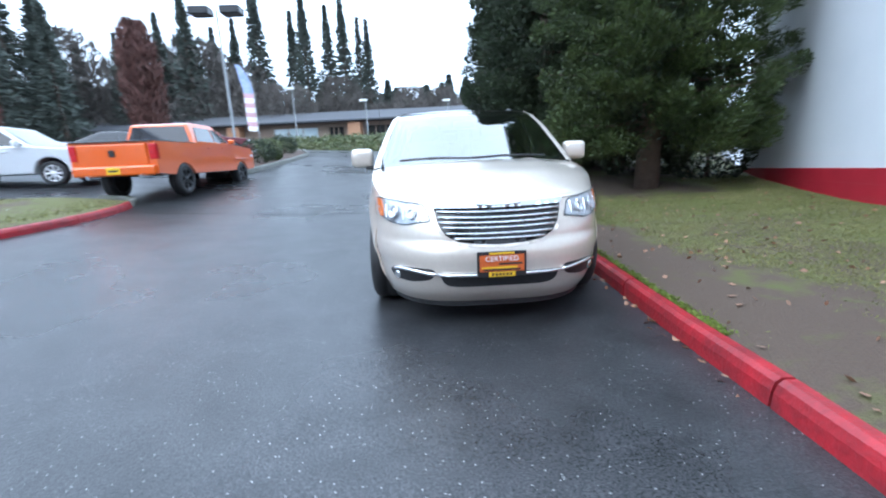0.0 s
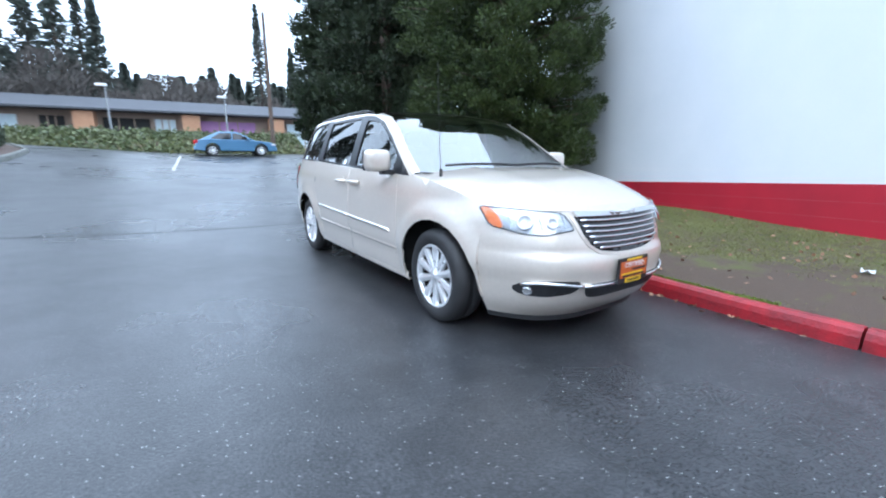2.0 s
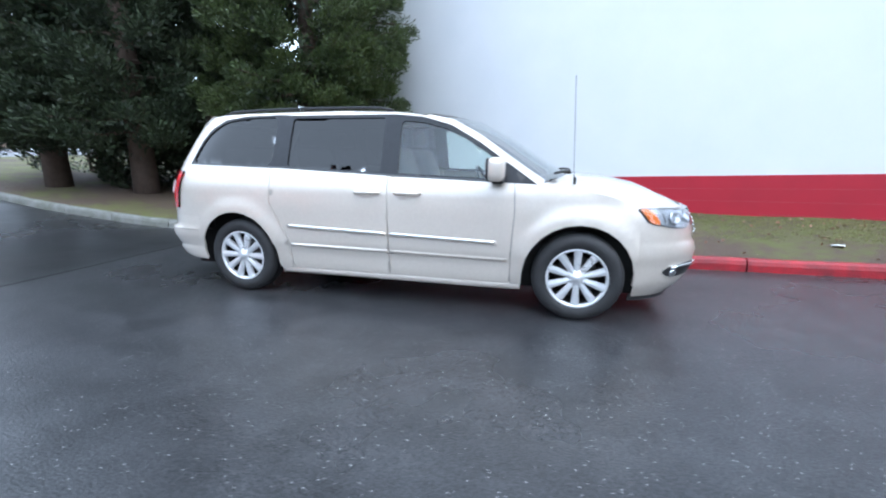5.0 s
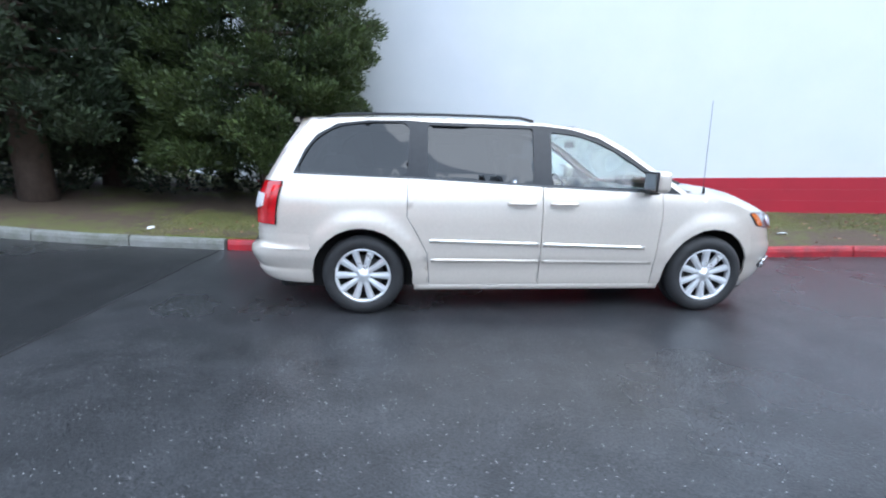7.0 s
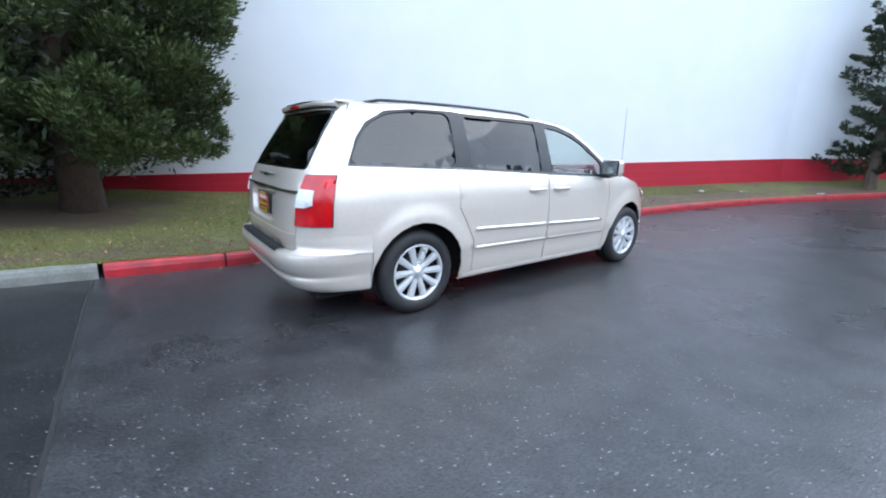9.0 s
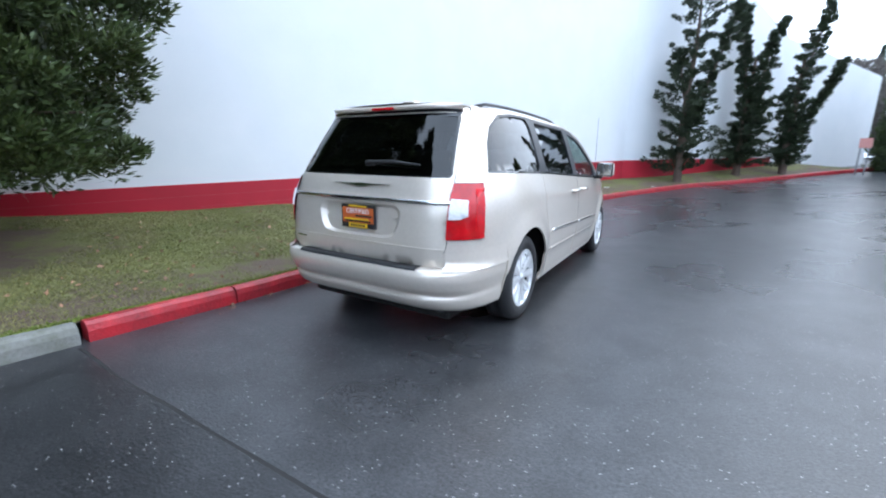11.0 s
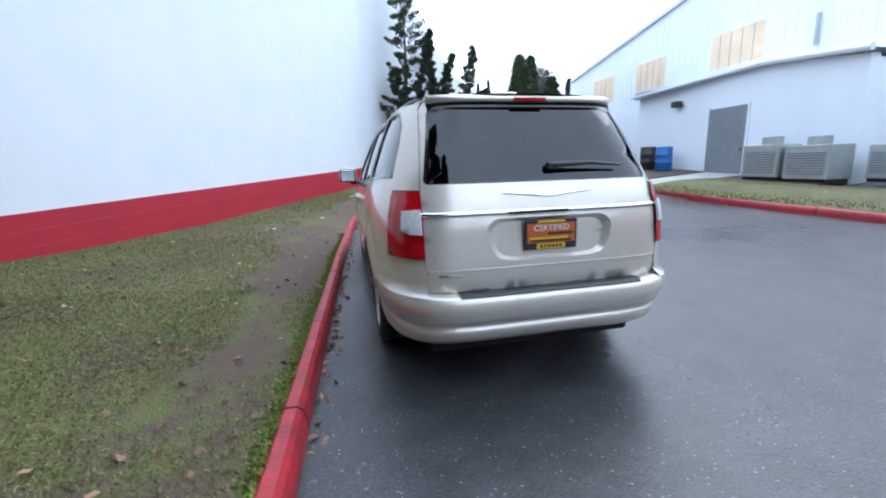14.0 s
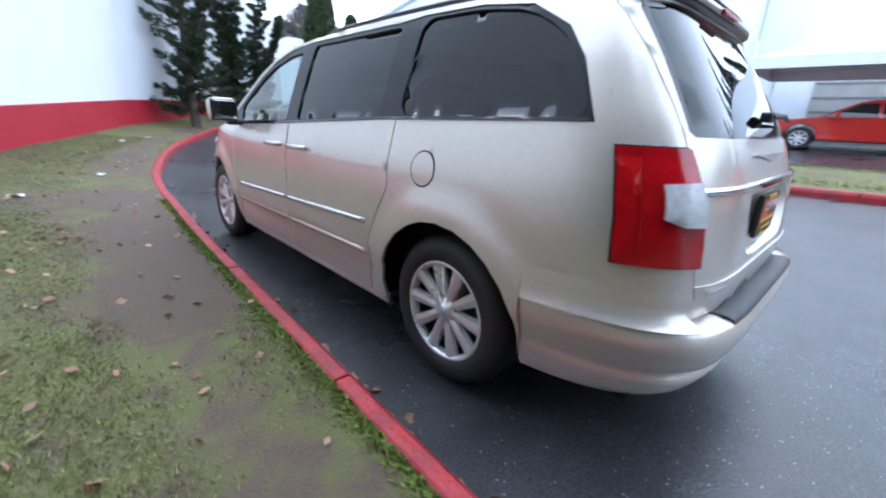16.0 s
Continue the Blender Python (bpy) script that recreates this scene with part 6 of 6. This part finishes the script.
def ac_unit(x, y, w, d, h):
    z = gz(x, y) + .10
    root = tagged(empty("air_conditioner", (x, y, z)), "old grey rooftop air conditioner standing on the ground", "air conditioner", group="air conditioners by the annexe")
    part("case", bm_box(-d / 2, d / 2, -w / 2, w / 2, .08, h, .02), M_ZINC, root)
    part("base_rail", bm_box(-d / 2 + .05, d / 2 - .05, -w / 2 + .02, w / 2 - .02, 0, .1), M_DARK, root)
    for k in range(9):
        part("louvre", bm_box(d / 2, d / 2 + .015, -w / 2 + .08, w / 2 - .08, .2 + k * (h - .35) / 9, .23 + k * (h - .35) / 9), M_GREYDOOR, root)
    part("lid_box", bm_box(-.15, .15, -.2, .2, h, h + .22, .02), M_ZINC, root)


ac_unit(-10.45, -4.75, 1.0, .8, .95)
ac_unit(-10.5, -3.6, 1.05, .8, .92)
ac_unit(-11.2, -2.3, .9, .8, .85)
rack = tagged(empty("steel_frame", (-12.6, -2.5, gz(-12.6, -2.5))), "black steel lifting frame standing by the wall", "frame")
part("post", bm_tube([(0, .5, 0), (0, .5, 1.15)], .05, 6), M_BLACK, rack)
part("beam", bm_tube([(0, .7, 1.2), (0, -.75, 1.2)], .09, 6), M_BLACK, rack)
part("brace", bm_tube([(0, .5, .3), (0, -.3, 1.15)], .05, 6), M_BLACK, rack)
part("foot", bm_box(-.4, .4, .3, .7, 0, .08), M_BLACK, rack)
part("foot", bm_box(-.4, .4, -.7, -.5, 0, .08), M_BLACK, rack)
tank = tagged(part("gas_tank", bm_lathe([(.001, 0), (.22, .02), (.24, .12), (.24, .42), (.14, .55), (.05, .58), (.05, .66), (.001, .66)], 20, "z"), M_ZINC, None, smooth=True), "dented pale metal tank beside the steel frame", "tank")
tank.location = (-11.3, -1.4, gz(-11.3, -1.4))

# canopy
tent = tagged(empty("canopy", (-15.2, 2.2, gz(-15.2, 2.2))), "white peaked pop-up canopy over the red coupe", "canopy")
for sx in (-1, 1):
    for sy in (-1, 1):
        part("leg", bm_tube([(sx * 1.9, sy * 2.9, 0), (sx * 1.9, sy * 2.9, 2.5)], .03, 6), M_WHITE, tent)
bm = bmesh.new()
n = 12
grid = [[bm.verts.new((-2 + 4 * i / n, -3 + 6 * j / n, 2.45 + 1.5 * (1 - max(abs(-1 + 2 * i / n), abs(-1 + 2 * j / n))) ** 1.35)) for j in range(n + 1)] for i in range(n + 1)]
for i in range(n):
    for j in range(n):
        bm.faces.new((grid[i][j], grid[i + 1][j], grid[i + 1][j + 1], grid[i][j + 1]))
part("roof_cloth", bm, M_TARP, tent, smooth=True)
for x0, x1, y0, y1 in ((-2, 2, -3.01, -2.99), (-2, 2, 2.99, 3.01), (-2.01, -1.99, -3, 3), (1.99, 2.01, -3, 3)):
    part("valance", bm_box(x0, x1, y0, y1, 2.15, 2.46), M_TARP, tent)

# far bay with its lights on, cones, sign, hedge
bay = tagged(empty("service_bay", (-15.5, -27.5, gz(-15, -26))), "low white service building with brightly lit open bay", "building")
part("wall", bm_box(-4, 4, -3, -.1, 2.7, 4.4), M_SIDING, bay)
part("wall", bm_box(-4, -1.6, -3, -.1, 0, 2.7), M_SIDING, bay)
part("wall", bm_box(2.6, 4, -3, -.1, 0, 2.7), M_SIDING, bay)
part("lit_interior", bm_box(-1.6, 2.6, -2.9, -2.6, 0, 2.7), M_GLOWYARD, bay, "glowing yellow bay interior")
part("workbench", bm_box(-.8, .9, -2.3, -1.5, .1, 1.1, .05), M_DARK, bay)
for x, y in ((-10.2, -17.1), (-11.0, -16.9), (-12.4, -19.5)):
    c = tagged(part("traffic_cone", bm_lathe([(.001, .7), (.03, .7), (.05, .55), (.12, .06), (.2, .05), (.2, 0), (.001, 0)], 14, "z"), M_CONE, None, smooth=True), "orange plastic traffic cone on the asphalt", "cone", "traffic cones")
    c.location = (x, y, gz(x, y))
sg = tagged(empty("small_sign", (-7.3, -16.9, gz(-7.3, -16.9))), "small pink sign board on two thin posts", "sign")
part("post", bm_tube([(-.12, 0, 0), (-.12, 0, 1.3)], .025, 6), M_STEEL, sg)
part("post", bm_tube([(.12, 0, 0), (.12, 0, 1.3)], .025, 6), M_STEEL, sg)
part("board", bm_box(-.18, .18, -.01, .03, 1.0, 1.35), mk("faded_pink_sign", (.55, .25, .22), (.5, .22, .2), 6, .5), sg)
shrub("round_hedge", "low rounded green hedge by the workshop corner", -11.9, -15.4, .8, .75, M_NEEDLE, 9000, (.09, .045), gz(-11.9, -15.4))

# ---- up the drive: planting bed, bank, low shops, flag and lamps ----
slab("planting_bed", "mulched planting bed with grey kerb", [(-7.0, 9.9), (-7.1, 12), (-7.1, 16), (-7.4, 21), (-8.6, 24.2), (-10.4, 24.0), (-9.6, 17), (-8.4, 11.5), (-7.8, 9.9)], .14, M_MULCH, "planting bed")
kerb_stone([(-7.9, 9.8), (-7.2, 9.85), (-6.95, 10.4), (-6.95, 13), (-6.95, 17), (-7.2, 21), (-8.3, 24.2), (-10, 24.6)][::-1], M_GREY_KERB, tagged(empty("kerb_upper"), "grey kerb round the planting bed", "kerb", kind="structure"), high=.2)
for x, y, r, h, m_ in ((-7.75, 14.2, .8, .95, M_NEEDLE_DARK), (-8.1, 11.8, .7, .8, M_NEEDLE), (-8.2, 17.3, .65, .9, M_IVY), (-8.5, 20.5, .8, 1.0, M_NEEDLE_DARK), (-7.8, 10.7, .5, .6, M_NEEDLE), (-9.2, 22.5, .7, .8, M_IVY), (-7.6, 15.8, .45, .5, M_NEEDLE)):
    shrub("bed_shrub", "rounded garden shrub in the planting bed", x, y, r, h, m_, 1900, (.1, .055), gz(x, y) + .14)
bank_top = lambda x: 3.0 + .01 * x  # noqa: E731
rows = [[(x, 27.4 + .05 * abs(x + 4) * 0 + k * .9, gz(x, 27) - .05 + (bank_top(x) - gz(x, 27)) * math.sin(min(1, k / 4) * math.pi / 2)) for x in np.linspace(-34, 6.5, 42)] for k in range(9)]
tagged(sheet("ivy_bank", rows, M_TURF, None, flip=True), "low bank grown over with ivy", "bank", kind="structure")
ib = [(rng.uniform(-34, 6.4), 27.2 + rng.uniform(0, 1) * 5) for _ in range(22000)]
ic = np.array([(x, y, gz(x, 27) - .05 + (bank_top(x) - gz(x, 27)) * math.sin(min(1, max(0, (y - 27.4)) / 3.6) * math.pi / 2) + abs(rng.normal()) * .16) for x, y in ib])
tagged(leaf_mesh("ivy", ic, rng.normal(size=ic.shape) + np.array([0, -.3, .5]), .2, .16, M_IVY), "dense low ivy on the bank", "ivy", kind="stuff")
shops = tagged(empty("shop_row", (-8, 44, 2.0), -6), "long low row of shops with a dark shingle roof", "building")
part("wall", bm_box(-42, 34, 0, 8, 0, 3.7), M_SHOP, shops)
part("roof", bm_prism([(-1.6, 3.55), (4, 5.0), (9, 3.6), (9, 3.4), (-1.6, 3.4)], 1, bevel=0), M_ROOF, shops).matrix_local = Matrix.Translation((-4, 0, 0)) @ Matrix.Diagonal((38, 1, 1, 1))
for x0, x1, m_ in ((-41, -37, M_SHOPGLASS), (-35, -30, M_PURPLE), (-27, -22, M_SHOPGLASS), (-9, -4, M_SHOPGLASS), (-2.6, -1, M_DARK), (1.6, 5, M_DARK), (5.4, 7.0, M_SHOPGLASS), (9, 13.8, M_PURPLE), (16.8, 22, M_SHOPGLASS), (23, 24, M_DARK), (26, 29.5, M_SHOPGLASS)):
    w = part("window", bm_box(x0, x1, -.12, .05, .5, 2.9), m_, shops)
    for k in range(1, 3):
        xx = x0 + (x1 - x0) * k / 3
        part("mullion", bm_box(xx - .05, xx + .05, -.18, -.12, .5, 2.9), M_SHOP, w)
for x in (-14, -.2, 7.6, 15, 25):
    part("pier", bm_box(x, x + 1.4, -1.2, .1, 0, 3.3), M_BRICKY, shops)
for x0, x1, m_ in ((22.5, 27, M_CONE), (27.5, 32, mk("pale_red_sign", (.75, .30, .26), (.7, .5, .45), 2, .5)), (-34, -31, mk("magenta_sign", (.7, .08, .55), (.6, .06, .5), 2, .5))):
    part("shop_sign", bm_box(x0, x1, -.4, -.25, 2.2, 3.0), m_, shops)


def street_lamp(x, y, h, label):
    root = tagged(empty("street_lamp", (x, y, gz(x, y) - .03)), label, "street lamp")
    part("pole", bm_tube([(0, 0, 0), (0, 0, h)], [.09, .05], 8), M_STEEL, root)
    part("lamp_head", bm_box(-.55, .15, -.16, .16, h - .04, h + .14, .04), M_WHITE, root)
    return root


for x, y, h in ((-11.3, 33.5, 5.2), (-5.4, 36.5, 4.8), (2.5, 37, 4.8), (-24, 33, 5.0)):
    street_lamp(x, y, h, "pale street lamp on a thin pole")
big = tagged(empty("lot_light", (-13.4, 25.6, gz(-13.4, 25.6))), "tall lot light with two dark box heads", "street lamp")
part("pole", bm_tube([(0, 0, 0), (0, 0, 9.0)], [.11, .07], 8), M_STEEL, big)
for s in (-1, 1):
    part("lamp_head", bm_box(min(s * .35, s * 1.65), max(s * .35, s * 1.65), -.5, .5, 8.6, 9.1, .06), M_PILLAR, big)
pole = tagged(part("utility_pole", bm_tube([(4.3, 28.2, 1.4), (4.3, 28.2, 11)], [.16, .1], 8), M_BARK, None), "weathered wooden utility pole by the road", "pole")
flag = tagged(empty("feather_flag", (-8.75, 17.6, gz(-8.75, 17.6) + .1)), "tall feather flag in blue, red and white", "flag")
part("pole", bm_tube([(0, 0, 0), (0, 0, 3.2), (-.15, 0, 4.2), (-.5, 0, 4.75)], [.03, .025, .015, .01], 6), M_STEEL, flag)
M_FB, M_FR = mk("flag_blue", (.22, .32, .58), (.45, .5, .66), 6, .7), mk("flag_red", (.55, .30, .33), (.6, .4, .45), 6, .7)
for k in range(14):
    z0, z1 = 1.35 + k * .23, 1.35 + (k + 1) * .23
    off = lambda z: -.6 * max(0, (z - 3.3) / 1.4) ** 1.8  # noqa: E731
    wd = lambda z: .50 * min(1, (5.0 - z) / 1.2 + .12)  # noqa: E731
    rows = [[(off(z) - .03, .02 * math.sin(z * 4), z), (off(z) - .03 - wd(z) / 2, .03 + .02 * math.sin(z * 4), z), (off(z) - .03 - wd(z), .02 * math.sin(z * 5), z + .04)] for z in (z0, z1)]
    sheet("cloth_band", rows, M_FB if k > 7 else (M_FR if k % 2 else M_WHITE), flag)
# road paint, joint in the asphalt, litter
for a, b in (((-2.2, 14.5), (-1.6, 24)), ((-2, 26.2), (5, 26.4))):
    d = Vector((b[0] - a[0], b[1] - a[1])).normalized()
    s_ = Vector((d.y, -d.x)) * .06
    rows = [[(a[0] + (b[0] - a[0]) * k / 20 + s_.x * e, a[1] + (b[1] - a[1]) * k / 20 + s_.y * e, gz(a[0] + (b[0] - a[0]) * k / 20, a[1] + (b[1] - a[1]) * k / 20) + .012) for e in (-1, 1)] for k in range(21)]
    tagged(sheet("road_line", rows, M_CONC, None), "worn white painted road line", "road marking", kind="structure")
rows = [[(x, y + .04 * noise.noise((x * 1.3, y, 0)), gz(x, y) + .004) for x in np.linspace(-6.2, 1.3, 60)] for y in (3.74, 3.762)]
tagged(sheet("asphalt_joint", rows, M_DARK, None), "dark open joint between two asphalt layers", "joint", kind="structure")
M_OLD = asphalt_material(.62)
rows = [[(x, y, gz(x, y) + .004) for x in np.linspace(-9, kerb_x(y) - .01, 46)] for y in np.linspace(3.765, 12.5, 36)]
tagged(sheet("old_asphalt", rows, M_OLD, None), "darker older asphalt beyond the joint", "asphalt", kind="structure")
M_PAPER = mk("white_paper", (.75, .75, .74), (.65, .65, .64), 20, .7)
for x, y, r in ((1.82, 4.9, 20), (1.6, -4.6, 70), (2.4, -3.2, 10), (-8.0, .6, 40), (-8.1, 2.9, 15), (-8.4, -1.9, 60), (.9, -8.2, 30), (0.3, -9.1, 10), (-.9, -10.6, 45)):
    z = lawn_z(x, y) if x > kerb_x(y) else gz(x, y) + (.15 if x < -6.9 else 0)
    bm = bmesh.new()
    g2 = [[bm.verts.new((.06 * (i - 2) / 2, .045 * (j - 2) / 2, .02 + .035 * noise.noise((i * .9 + x, j * .9, y)))) for j in range(5)] for i in range(5)]
    for i in range(4):
        for j in range(4):
            bm.faces.new((g2[i][j], g2[i + 1][j], g2[i + 1][j + 1], g2[i][j + 1]))
    o = tagged(part("paper_scrap", bm, M_PAPER, None), "crumpled scrap of white paper", "litter", "paper scraps")
    o.matrix_world = pose(x, y, z, 0, 0, r)
